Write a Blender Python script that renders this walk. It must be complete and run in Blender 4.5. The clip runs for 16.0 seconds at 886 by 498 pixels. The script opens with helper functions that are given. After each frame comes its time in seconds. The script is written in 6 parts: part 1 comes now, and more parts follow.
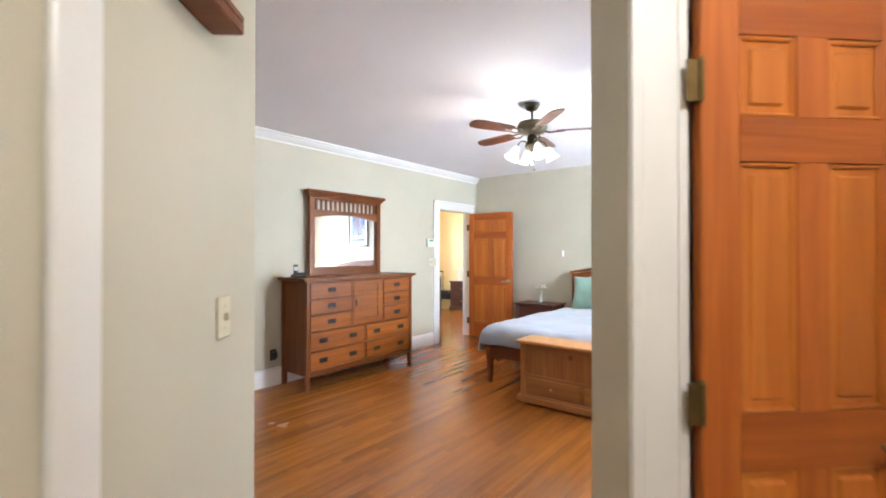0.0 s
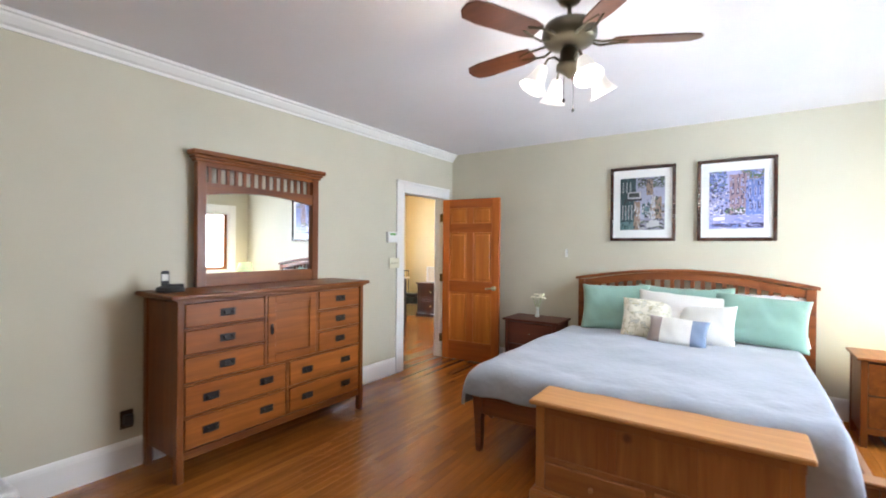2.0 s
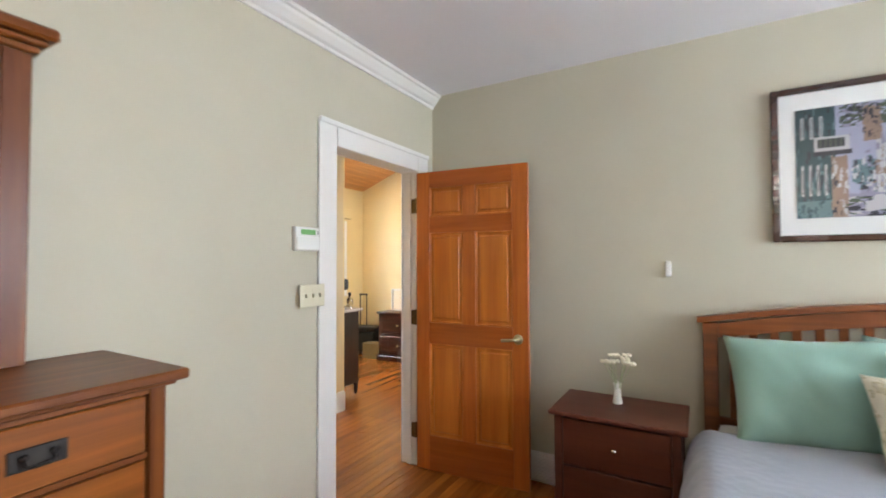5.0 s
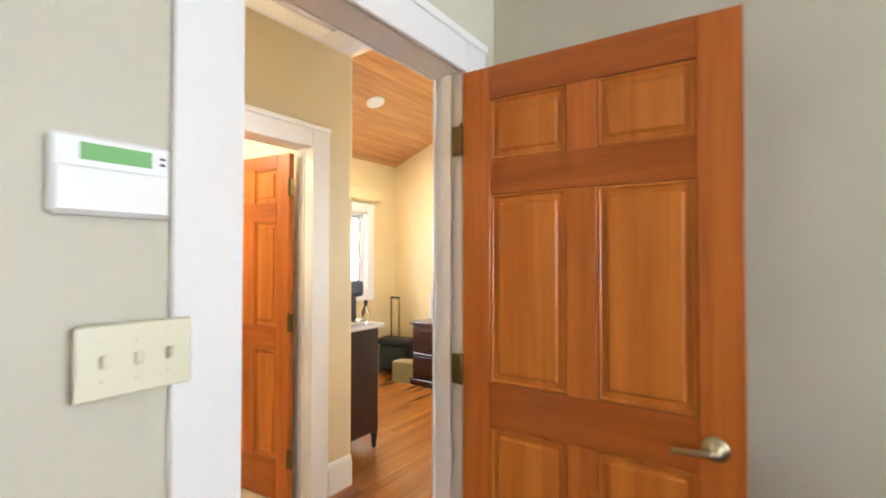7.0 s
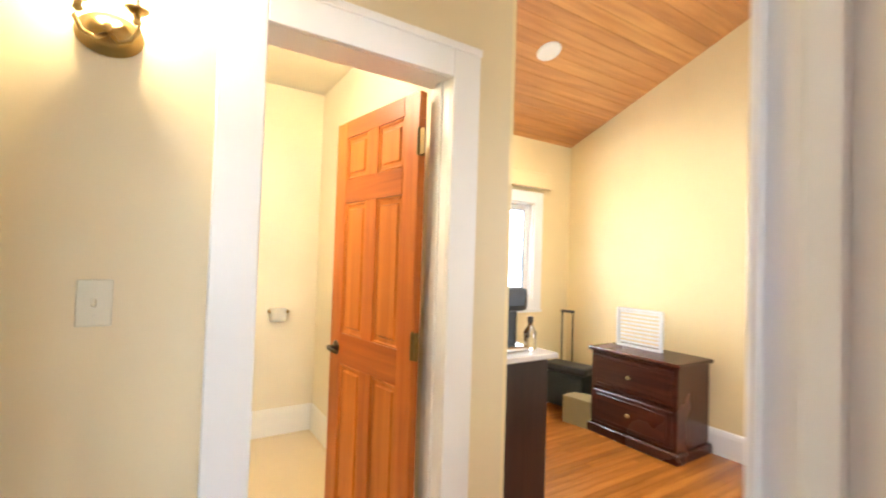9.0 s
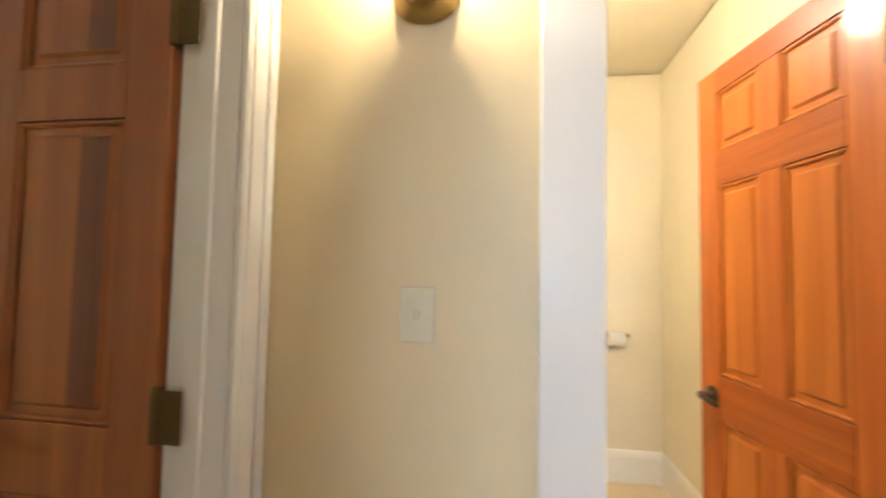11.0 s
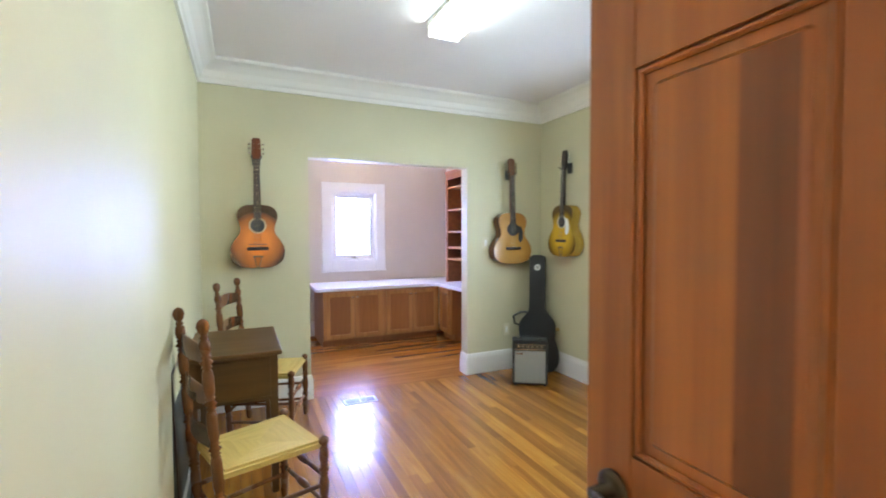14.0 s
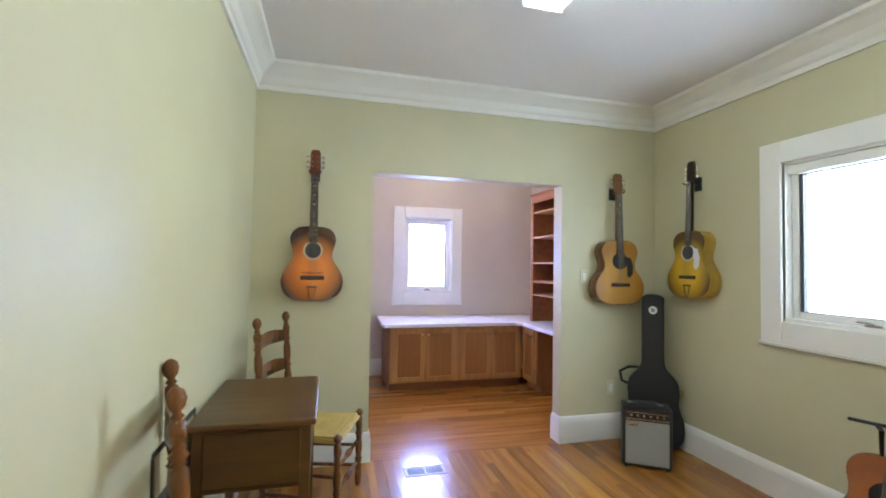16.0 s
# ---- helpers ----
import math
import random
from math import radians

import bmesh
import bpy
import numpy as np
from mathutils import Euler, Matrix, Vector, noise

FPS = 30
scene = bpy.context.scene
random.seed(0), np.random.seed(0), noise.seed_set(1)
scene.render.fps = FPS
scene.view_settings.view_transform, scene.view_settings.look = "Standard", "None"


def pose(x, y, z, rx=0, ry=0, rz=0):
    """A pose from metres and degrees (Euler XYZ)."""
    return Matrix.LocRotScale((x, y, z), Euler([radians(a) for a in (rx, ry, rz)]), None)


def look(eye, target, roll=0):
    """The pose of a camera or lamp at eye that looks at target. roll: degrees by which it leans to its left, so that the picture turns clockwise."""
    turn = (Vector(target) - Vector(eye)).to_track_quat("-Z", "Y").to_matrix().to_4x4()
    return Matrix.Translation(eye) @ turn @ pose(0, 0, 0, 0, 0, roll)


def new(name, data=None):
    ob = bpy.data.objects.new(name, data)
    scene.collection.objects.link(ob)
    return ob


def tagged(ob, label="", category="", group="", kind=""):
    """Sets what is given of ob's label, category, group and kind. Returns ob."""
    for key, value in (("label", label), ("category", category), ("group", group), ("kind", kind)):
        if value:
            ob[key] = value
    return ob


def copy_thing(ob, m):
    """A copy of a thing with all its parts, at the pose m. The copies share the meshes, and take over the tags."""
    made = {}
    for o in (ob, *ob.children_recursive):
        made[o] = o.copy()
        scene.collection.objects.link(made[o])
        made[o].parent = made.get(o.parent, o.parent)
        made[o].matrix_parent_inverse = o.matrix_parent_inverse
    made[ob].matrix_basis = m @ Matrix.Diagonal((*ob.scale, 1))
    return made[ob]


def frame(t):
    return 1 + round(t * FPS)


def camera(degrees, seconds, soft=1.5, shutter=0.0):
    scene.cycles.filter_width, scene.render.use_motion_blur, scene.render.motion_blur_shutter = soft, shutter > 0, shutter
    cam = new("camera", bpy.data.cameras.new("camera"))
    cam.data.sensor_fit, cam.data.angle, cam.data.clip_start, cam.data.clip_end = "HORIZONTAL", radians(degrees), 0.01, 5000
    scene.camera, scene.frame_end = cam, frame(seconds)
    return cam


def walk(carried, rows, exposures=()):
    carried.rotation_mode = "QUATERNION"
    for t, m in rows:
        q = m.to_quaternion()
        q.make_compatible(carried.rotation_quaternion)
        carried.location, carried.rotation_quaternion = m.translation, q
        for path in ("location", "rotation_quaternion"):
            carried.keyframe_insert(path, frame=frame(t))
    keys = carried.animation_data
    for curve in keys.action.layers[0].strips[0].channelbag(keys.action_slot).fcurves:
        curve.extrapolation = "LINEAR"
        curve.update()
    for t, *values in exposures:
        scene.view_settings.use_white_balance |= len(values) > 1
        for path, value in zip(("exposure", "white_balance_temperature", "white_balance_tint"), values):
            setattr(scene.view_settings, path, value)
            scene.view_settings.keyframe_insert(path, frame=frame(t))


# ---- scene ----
cam = camera(90.5, 16.0, 1.8, 0.5)
PATH = [
    (0, (-0.09, -0.195, 1.39), (-1.341, 1.366, 1.405), -0.0),
    (0.5, (-0.378, 0.103, 1.416), (-1.613, 1.676, 1.455), 0.1),
    (1, (-0.616, 0.43, 1.42), (-1.839, 2.012, 1.452), -0.2),
    (1.5, (-0.883, 0.763, 1.434), (-2.059, 2.381, 1.438), 0.2),
    (2, (-1.135, 1.112, 1.429), (-2.262, 2.765, 1.419), 0.5),
    (2.5, (-1.401, 1.502, 1.441), (-2.497, 3.175, 1.414), 0.4),
    (3, (-1.698, 1.861, 1.436), (-2.755, 3.559, 1.445), 0.4),
    (3.5, (-1.941, 2.224, 1.419), (-2.956, 3.945, 1.495), -0.2),
    (4, (-2.186, 2.574, 1.429), (-3.18, 4.307, 1.524), -0.1),
    (6.5, (-3.289, 4.248, 1.396), (-4.388, 5.92, 1.373), 0.1),
    (7, (-3.512, 4.563, 1.408), (-4.695, 6.175, 1.442), 0.1),
    (7.5, (-3.691, 4.828, 1.407), (-4.985, 6.352, 1.489), -0.1),
    (8, (-3.898, 5.038, 1.397), (-5.312, 6.45, 1.476), 1.0),
    (10.5, (-4.621, 5.324, 1.312), (-6.614, 5.47, 1.41), 0.9),
    (11, (-4.72, 5.303, 1.313), (-6.697, 5.015, 1.418), 1.1),
    (11.5, (-4.78, 5.264, 1.354), (-6.642, 4.534, 1.362), 0.8),
    (12, (-4.797, 5.21, 1.355), (-6.472, 4.117, 1.368), 0.6),
    (12.5, (-4.819, 5.162, 1.356), (-6.255, 3.771, 1.375), 0.1),
    (13, (-4.835, 5.094, 1.345), (-6.034, 3.494, 1.359), -0.2),
    (13.5, (-4.892, 4.953, 1.324), (-5.886, 3.218, 1.3), -0.5),
    (14, (-4.93, 4.786, 1.355), (-5.762, 2.968, 1.288), -0.2),
    (14.5, (-4.996, 4.611, 1.348), (-5.644, 2.719, 1.297), -0.3),
    (15, (-5.041, 4.459, 1.342), (-5.567, 2.529, 1.365), 0.1),
    (15.5, (-5.081, 4.292, 1.352), (-5.565, 2.353, 1.42), 0.7),
    (16, (-5.139, 4.133, 1.35), (-5.642, 2.199, 1.421), 1.0),
]
EXPOSURES = [
    (0.0, 0.45, 5950, 10), (1.0, 0.2, 5850, 10), (2.5, -0.14, 6250, 10), (4.0, -0.22, 6350, 10), (6.5, 0.05, 6400, 10), (8.0, 0.22, 6300, 10),
    (10.5, 0.0, 6100, 10), (11.0, -0.15, 6050, 10), (11.5, -0.14, 5950, 10), (12.0, 0.05, 5900, 9), (12.5, 0.25, 5900, 8), (13.5, 0.5, 5750, 5), (14.0, 0.66, 5700, 3), (15.0, 0.54, 5600, 2), (16.0, 0.34, 5800, 3),
]
walk(cam, [(t, look(eye, target, roll)) for t, eye, target, roll in PATH], EXPOSURES)

# ---- world and large lights ----
world = bpy.data.worlds.new("sky")
scene.world = world
world.use_nodes = True
wn = world.node_tree
sky = wn.nodes.new("ShaderNodeTexSky")
sky.sky_type, sky.sun_disc = "NISHITA", False
sky.sun_elevation, sky.sun_rotation = radians(48), radians(95)
wn.links.new(sky.outputs[0], wn.nodes["Background"].inputs[0])
wn.nodes["Background"].inputs[1].default_value = 0.12
sun_data = bpy.data.lights.new("sun", "SUN")
sun_data.energy, sun_data.angle, sun_data.color = 1.0, radians(12), (1.0, 0.96, 0.9)
sun = new("sun", sun_data)
sun.matrix_world = look((8, -1, 9), (0, 3, 0))


def area(name, eye, target, w, h, watts, colour):
    d = bpy.data.lights.new(name, "AREA")
    d.shape, d.size, d.size_y, d.energy, d.color = "RECTANGLE", w, h, watts, colour
    o = new(name, d)
    o.matrix_world = look(eye, target)
    return o


def bulb(name, at, watts, colour, radius=0.03):
    d = bpy.data.lights.new(name, "POINT")
    d.energy, d.color, d.shadow_soft_size = watts, colour, radius
    o = new(name, d)
    o.location = at
    return o


DAY = (0.79, 0.885, 1.0)
WARM = (1.0, 0.78, 0.48)
# sky light in the window openings
area("window_light_bedroom", (0.645, 4.73, 1.5), (-2, 4.73, 1.35), 1.8, 1.05, 150, DAY)
area("window_light_music", (-7.875, 2.525, 1.52), (-5, 2.525, 1.3), 0.75, 0.88, 24, DAY)
area("window_light_nook", (-6.345, -1.38, 1.465), (-6.1, 2, 0.95), 0.48, 0.84, 56, (0.38, 0.42, 1.0))
area("window_light_studio", (-7.475, 7.985, 1.475), (-5, 7.985, 1.2), 0.48, 0.85, 50, DAY)
area("window_light_studio_east", (-4.445, 7.6, 1.5), (-7, 8.0, 1.3), 0.9, 1.1, 22, DAY)
# lamps that the place has; the nook and entry ones are added fill
FAN = (-1.83, 3.19)
for k in range(4):
    a = radians(45 + 90 * k)
    bulb("fan_bulb", (FAN[0] + 0.15 * math.cos(a), FAN[1] + 0.15 * math.sin(a), 2.17), 8.5, (1.0, 0.92, 0.8))
bulb("sconce_bulb", (-5.53, 5.075, 2.035), 10.5, WARM, 0.006)
bulb("sconce_bulb", (-5.53, 5.185, 2.035), 10.5, WARM, 0.006)
# unseen bath lamp, placed for the room's bright warm light
bulb("bath_bulb", (-6.3, 5.3, 2.3), 60, (1.0, 0.86, 0.62), 0.08)
bulb("bedside_bulb", (0.0, 5.68, 1.0), 24, (1.0, 0.86, 0.58), 0.03)
# added fill to brighten the nook; no lamp is known there
bulb("nook_fill", (-6.4, -0.1, 2.5), 19, (1.0, 0.80, 0.58), 0.06)
area("studio_can", (-6.49, 7.53, 2.66), (-6.49, 7.6, 0), 0.13, 0.13, 23, (1.0, 0.84, 0.6))
# added fill that lifts the closet door; the entry shows no lamp
bulb("entry_fill", (0.545, 0.15, 2.45), 44, (1.0, 0.93, 0.84), 0.08)
area("music_tube", (-6.085, 2.9, 2.54), (-6.085, 2.9, 0), 0.16, 1.15, 2.0, (0.95, 1.0, 0.88))

# ---- materials ----


def mat(name, colour, rough=0.6, metal=0.0):
    m = bpy.data.materials.new(name)
    m.use_nodes = True
    b = m.node_tree.nodes["Principled BSDF"]
    b.inputs["Base Color"].default_value = (*colour, 1)
    b.inputs["Roughness"].default_value = rough
    b.inputs["Metallic"].default_value = metal
    return m


def nodes(m):
    return m.node_tree.nodes, m.node_tree.links, m.node_tree.nodes["Principled BSDF"]


def tex_noise(n, l, scale, detail=3, stretch=None, src="Object", distort=0.0):
    co = n.new("ShaderNodeTexCoord")
    mp = n.new("ShaderNodeMapping")
    if stretch:
        mp.inputs["Scale"].default_value = stretch
    l.new(co.outputs[src], mp.inputs[0])
    t = n.new("ShaderNodeTexNoise")
    t.inputs["Scale"].default_value, t.inputs["Detail"].default_value = scale, detail
    t.inputs["Distortion"].default_value = distort
    l.new(mp.outputs[0], t.inputs["Vector"])
    return t


def ramp(n, l, src, stops):
    r = n.new("ShaderNodeValToRGB")
    while len(r.color_ramp.elements) < len(stops):
        r.color_ramp.elements.new(0.5)
    for e, (p, c) in zip(r.color_ramp.elements, stops):
        e.position, e.color = p, (*c, 1)
    l.new(src, r.inputs[0])
    return r


def mix(n, l, a, b, fac, blend="MIX"):
    x = n.new("ShaderNodeMix")
    x.data_type, x.blend_type = "RGBA", blend
    for s, v in (("Factor", fac), ("A", a), ("B", b)):
        sock = [i for i in x.inputs if i.name == s and (i.type == "RGBA" if s != "Factor" else i.type == "VALUE")][0]
        if hasattr(v, "links"):
            l.new(v, sock)
        else:
            sock.default_value = v if s == "Factor" else (*v, 1)
    return [o for o in x.outputs if o.type == "RGBA"][0]


def bump(n, l, b, src, strength, dist=0.01):
    k = n.new("ShaderNodeBump")
    k.inputs["Strength"].default_value, k.inputs["Distance"].default_value = strength, dist
    l.new(src, k.inputs["Height"])
    l.new(k.outputs[0], b.inputs["Normal"])


def paint(name, colour, rough=0.55, spread=0.05, relief=0.12):
    """Rolled wall paint: broad tone drift, fine orange-peel relief."""
    m = mat(name, colour, rough)
    n, l, b = nodes(m)
    t = tex_noise(n, l, 1.3, 4)
    lo = tuple(c * (1 - spread) for c in colour)
    hi = tuple(min(1, c * (1 + spread)) for c in colour)
    r = ramp(n, l, t.outputs[0], [(0.3, lo), (0.7, hi)])
    l.new(r.outputs[0], b.inputs["Base Color"])
    f = tex_noise(n, l, 260, 2)
    bump(n, l, b, f.outputs[0], relief, 0.002)
    return m


def wood(name, dark, light, rough=0.35, axis=2, scale=1.0, vary="", coat=0.0, knots=0.0, relief=0.06, spread=1.0):
    """Boards with long grain along one axis; vary: tone shifts by object or by joined piece, spread: how far."""
    m = mat(name, light, rough)
    n, l, b = nodes(m)
    s = [14.0 * scale] * 3
    s[axis] = 0.9 * scale
    g = tex_noise(n, l, 1.6, 5, s, distort=0.6)
    s2 = [90.0 * scale] * 3
    s2[axis] = 2.5 * scale
    fine = tex_noise(n, l, 1.5, 3, s2)
    r = ramp(n, l, g.outputs[0], [(0.28, dark), (0.5, tuple((a + c) / 2 for a, c in zip(dark, light))), (0.72, light)])
    col = mix(n, l, r.outputs[0], fine.outputs[0], 0.16, "OVERLAY")
    if knots:
        v = n.new("ShaderNodeTexVoronoi")
        v.inputs["Scale"].default_value = 3.2
        co = n.new("ShaderNodeTexCoord")
        l.new(co.outputs["Object"], v.inputs["Vector"])
        k = ramp(n, l, v.outputs["Distance"], [(0.05, (1, 1, 1)), (0.11, (0, 0, 0))])
        f = n.new("ShaderNodeMath")
        f.operation = "MULTIPLY"
        f.inputs[1].default_value = knots
        l.new(k.outputs[0], f.inputs[0])
        col = mix(n, l, col, tuple(c * 0.35 for c in dark), f.outputs[0])
    if vary:
        if vary == "object":
            src = n.new("ShaderNodeObjectInfo").outputs["Random"]
        else:
            src = n.new("ShaderNodeNewGeometry").outputs["Random Per Island"]
        tones = [(0.0, (0.42, 0.41, 0.40)), (0.3, (0.48, 0.475, 0.47)), (0.7, (0.51, 0.515, 0.51)), (1.0, (0.58, 0.60, 0.57))]
        vr = ramp(n, l, src, [(p, tuple(0.5 + (c - 0.5) * spread for c in t)) for p, t in tones])
        col = mix(n, l, col, vr.outputs[0], 0.75, "OVERLAY")
    l.new(col, b.inputs["Base Color"])
    rr = n.new("ShaderNodeMapRange")
    rr.inputs["To Min"].default_value, rr.inputs["To Max"].default_value = rough * 0.75, rough * 1.35
    big = tex_noise(n, l, 2.5, 3)
    l.new(big.outputs[0], rr.inputs["Value"])
    l.new(rr.outputs[0], b.inputs["Roughness"])
    b.inputs["Coat Weight"].default_value = coat
    b.inputs["Coat Roughness"].default_value = 0.12
    bump(n, l, b, fine.outputs[0], relief, 0.002)
    return m


def cloth(name, colour, spread=0.12, weave=500, rough=0.9, fold=0.0):
    m = mat(name, colour, rough)
    n, l, b = nodes(m)
    t = tex_noise(n, l, 5, 4)
    r = ramp(n, l, t.outputs[0], [(0.3, tuple(c * (1 - spread) for c in colour)), (0.7, tuple(min(1, c * (1 + spread)) for c in colour))])
    l.new(r.outputs[0], b.inputs["Base Color"])
    f = tex_noise(n, l, weave, 2)
    bump(n, l, b, f.outputs[0], 0.35, 0.003)
    b.inputs["Sheen Weight"].default_value = 0.25
    return m


def glow(name, colour, strength):
    m = mat(name, colour, 0.5)
    b = m.node_tree.nodes["Principled BSDF"]
    b.inputs["Emission Color"].default_value = (*colour, 1)
    b.inputs["Emission Strength"].default_value = strength
    return m


def clear(name, tint=(1, 1, 1), rough=0.0):
    m = mat(name, tint, rough)
    b = m.node_tree.nodes["Principled BSDF"]
    b.inputs["Transmission Weight"].default_value = 1.0
    b.inputs["IOR"].default_value = 1.45
    return m


PAINT_BED = paint("paint_greige", (0.54, 0.505, 0.39))
PAINT_HALL = paint("paint_cream", (0.68, 0.57, 0.355))
PAINT_ENTRY = paint("paint_entry", (0.58, 0.545, 0.44))
PAINT_MUSIC = paint("paint_sage_cream", (0.57, 0.54, 0.36), 0.5)
PAINT_NOOK = paint("paint_taupe", (0.58, 0.51, 0.42))
PAINT_STUDIO = paint("paint_yellow", (0.76, 0.62, 0.34))
PAINT_BATH = paint("paint_bath", (0.76, 0.69, 0.53), 0.4, 0.08, 0.4)
CEIL = paint("ceiling_white", (0.77, 0.755, 0.78), 0.8, 0.03)
TRIM = paint("trim_white", (0.80, 0.79, 0.76), 0.3, 0.03, 0.03)
FIR = wood("fir_door", (0.33, 0.080, 0.013), (0.46, 0.132, 0.021), 0.36, 2, 1.0, "", 0.12)
FIR_ACROSS = wood("fir_door_rail", (0.25, 0.058, 0.009), (0.38, 0.098, 0.015), 0.36, 0, 1.0, "", 0.12)
FIR_PANEL = wood("fir_door_panel", (0.37, 0.102, 0.013), (0.53, 0.170, 0.027), 0.38, 2, 0.6, "object", 0.1)
FIR_AGED = wood("aged_fir", (0.25, 0.066, 0.011), (0.41, 0.13, 0.022), 0.34, 2, 0.7, "", 0.2)
FIR_AGED_DARK = wood("aged_fir_heartwood", (0.135, 0.035, 0.008), (0.23, 0.066, 0.014), 0.34, 2, 0.7, "", 0.2)
CHERRY = wood("cherry_finish", (0.105, 0.027, 0.005), (0.215, 0.066, 0.011), 0.34, 1, 1.0, "", 0.05)
CHERRY_V = wood("cherry_upright", (0.10, 0.025, 0.0045), (0.195, 0.058, 0.0095), 0.34, 2, 1.0, "", 0.05)
DRAWER = wood("drawer_front", (0.155, 0.041, 0.006), (0.275, 0.084, 0.0115), 0.36, 1, 1.0, "object", 0.05)
for m in (CHERRY, CHERRY_V, DRAWER, FIR, FIR_ACROSS, FIR_PANEL):
    m.node_tree.nodes["Principled BSDF"].inputs["Specular IOR Level"].default_value = 0.25
BED_WOOD = wood("bed_wood", (0.12, 0.030, 0.007), (0.235, 0.068, 0.014), 0.34, 0, 1.0, "", 0.15)
PINE = wood("pine_chest", (0.27, 0.098, 0.026), (0.44, 0.18, 0.055), 0.42, 0, 0.8, "object", 0.05, 0.8, 0.06, 1.5)
PINE_V = wood("pine_chest_upright", (0.26, 0.09, 0.024), (0.42, 0.17, 0.05), 0.42, 2, 0.8, "object", 0.05, 0.8, 0.06, 1.6)
PINE_TOP = wood("pine_lid", (0.45, 0.205, 0.065), (0.58, 0.29, 0.10), 0.42, 0, 0.8, "", 0.05)
DARKWOOD = wood("espresso_wood", (0.012, 0.005, 0.004), (0.03, 0.012, 0.009), 0.3, 2)
WALNUT = wood("walnut_table", (0.06, 0.027, 0.006), (0.105, 0.05, 0.012), 0.34, 0)
CHAIRWOOD = wood("turned_maple", (0.085, 0.029, 0.009), (0.20, 0.082, 0.024), 0.26, 2)
OAKCAB = wood("oak_cabinet", (0.34, 0.15, 0.042), (0.50, 0.25, 0.078), 0.4, 2, 1.0, "object")
OAKCAB_P = wood("oak_cabinet_panel", (0.25, 0.093, 0.025), (0.335, 0.138, 0.04), 0.4, 2, 0.7, "object")
SHELFWOOD = wood("shelf_wood", (0.22, 0.075, 0.025), (0.34, 0.13, 0.045), 0.4, 1)
FLOOR_O = wood("oak_strip", (0.24, 0.075, 0.0115), (0.375, 0.132, 0.0215), 0.23, 1, 1.0, "object", 0.25, 0.0, 0.002, 2.0)
FLOOR_I = wood("oak_strip_joined", (0.24, 0.075, 0.0115), (0.375, 0.132, 0.0215), 0.23, 1, 1.0, "island", 0.25, 0.0, 0.002, 2.0)
FLOOR_X = wood("oak_strip_across", (0.27, 0.10, 0.017), (0.44, 0.19, 0.036), 0.22, 0, 1.0, "island", 0.3, 0.0, 0.002, 2.2)
FLOOR_M = wood("oak_strip_pale", (0.235, 0.088, 0.012), (0.41, 0.185, 0.029), 0.21, 1, 1.0, "object", 0.3, 0.0, 0.002, 3.0)
FLOOR_MI = wood("oak_strip_pale_joined", (0.235, 0.088, 0.012), (0.41, 0.185, 0.029), 0.21, 1, 1.0, "island", 0.3, 0.0, 0.002, 3.0)
SUB = mat("floor_seam", (0.09, 0.03, 0.008), 0.7)
CEILWOOD = wood("pine_ceiling", (0.42, 0.17, 0.045), (0.62, 0.295, 0.095), 0.35, 1, 1.0, "island", 0.2)
BRASS = mat("antique_brass", (0.42, 0.30, 0.12), 0.32, 1.0)
OLDBRASS = mat("tarnished_brass", (0.15, 0.10, 0.04), 0.52, 1.0)
BRONZE = mat("dark_bronze", (0.035, 0.03, 0.028), 0.42, 0.8)
PEWTER = mat("aged_pewter", (0.115, 0.10, 0.07), 0.3, 1.0)
LEVER = mat("worn_brass_nickel", (0.40, 0.35, 0.22), 0.3, 1.0)
DARK_LEVER = mat("dark_bronze_lever", (0.07, 0.055, 0.04), 0.35, 1.0)
# dark cherry of the left nightstand, with the shade it stands in
NIGHTWOOD = wood("dark_cherry_shaded", (0.07, 0.014, 0.0055), (0.095, 0.021, 0.0075), 0.45, 0, 1.0, "", 0.0)
SASH_DARK = mat("dark_sash", (0.05, 0.05, 0.06), 0.45)
NICKEL = mat("satin_nickel", (0.55, 0.52, 0.47), 0.25, 1.0)
IRON = mat("black_iron", (0.025, 0.023, 0.022), 0.5, 0.6)
BLACK = mat("black_plastic", (0.015, 0.015, 0.016), 0.4)
CASE = mat("case_vinyl", (0.012, 0.013, 0.016), 0.55)
WHITE = mat("white_plastic", (0.78, 0.78, 0.75), 0.35)
IVORY = mat("ivory_plastic", (0.64, 0.60, 0.44), 0.35)
LCD = glow("lcd_green", (0.13, 0.32, 0.10), 0.2)
MIRROR = mat("mirror_silver", (0.93, 0.94, 0.93), 0.01, 1.0)
GLASS = clear("pane_glass")
FROST = glow("frosted_shade", (0.34, 0.32, 0.29), 0.0)
FROST.node_tree.nodes["Principled BSDF"].inputs["Emission Color"].default_value = (1.0, 0.93, 0.84, 1)
FROST.node_tree.nodes["Principled BSDF"].inputs["Emission Strength"].default_value = 0.7
TUBE = glow("tube_diffuser", (0.97, 1.0, 0.90), 14.0)
CAN = glow("lamp_lens", (1.0, 0.90, 0.72), 5.0)
FLAME = glow("candle_bulb", (1.0, 0.80, 0.48), 30.0)
OUT = glow("overcast_light", (0.93, 0.96, 1.0), 2.4)
SHEET = cloth("white_linen", (0.80, 0.79, 0.78), 0.04)
SEAFOAM = cloth("seafoam_sham", (0.265, 0.425, 0.345), 0.08)
CREAMC = cloth("cream_cover", (0.78, 0.755, 0.70), 0.05)
TAUPE = cloth("taupe_band", (0.33, 0.27, 0.25), 0.1)
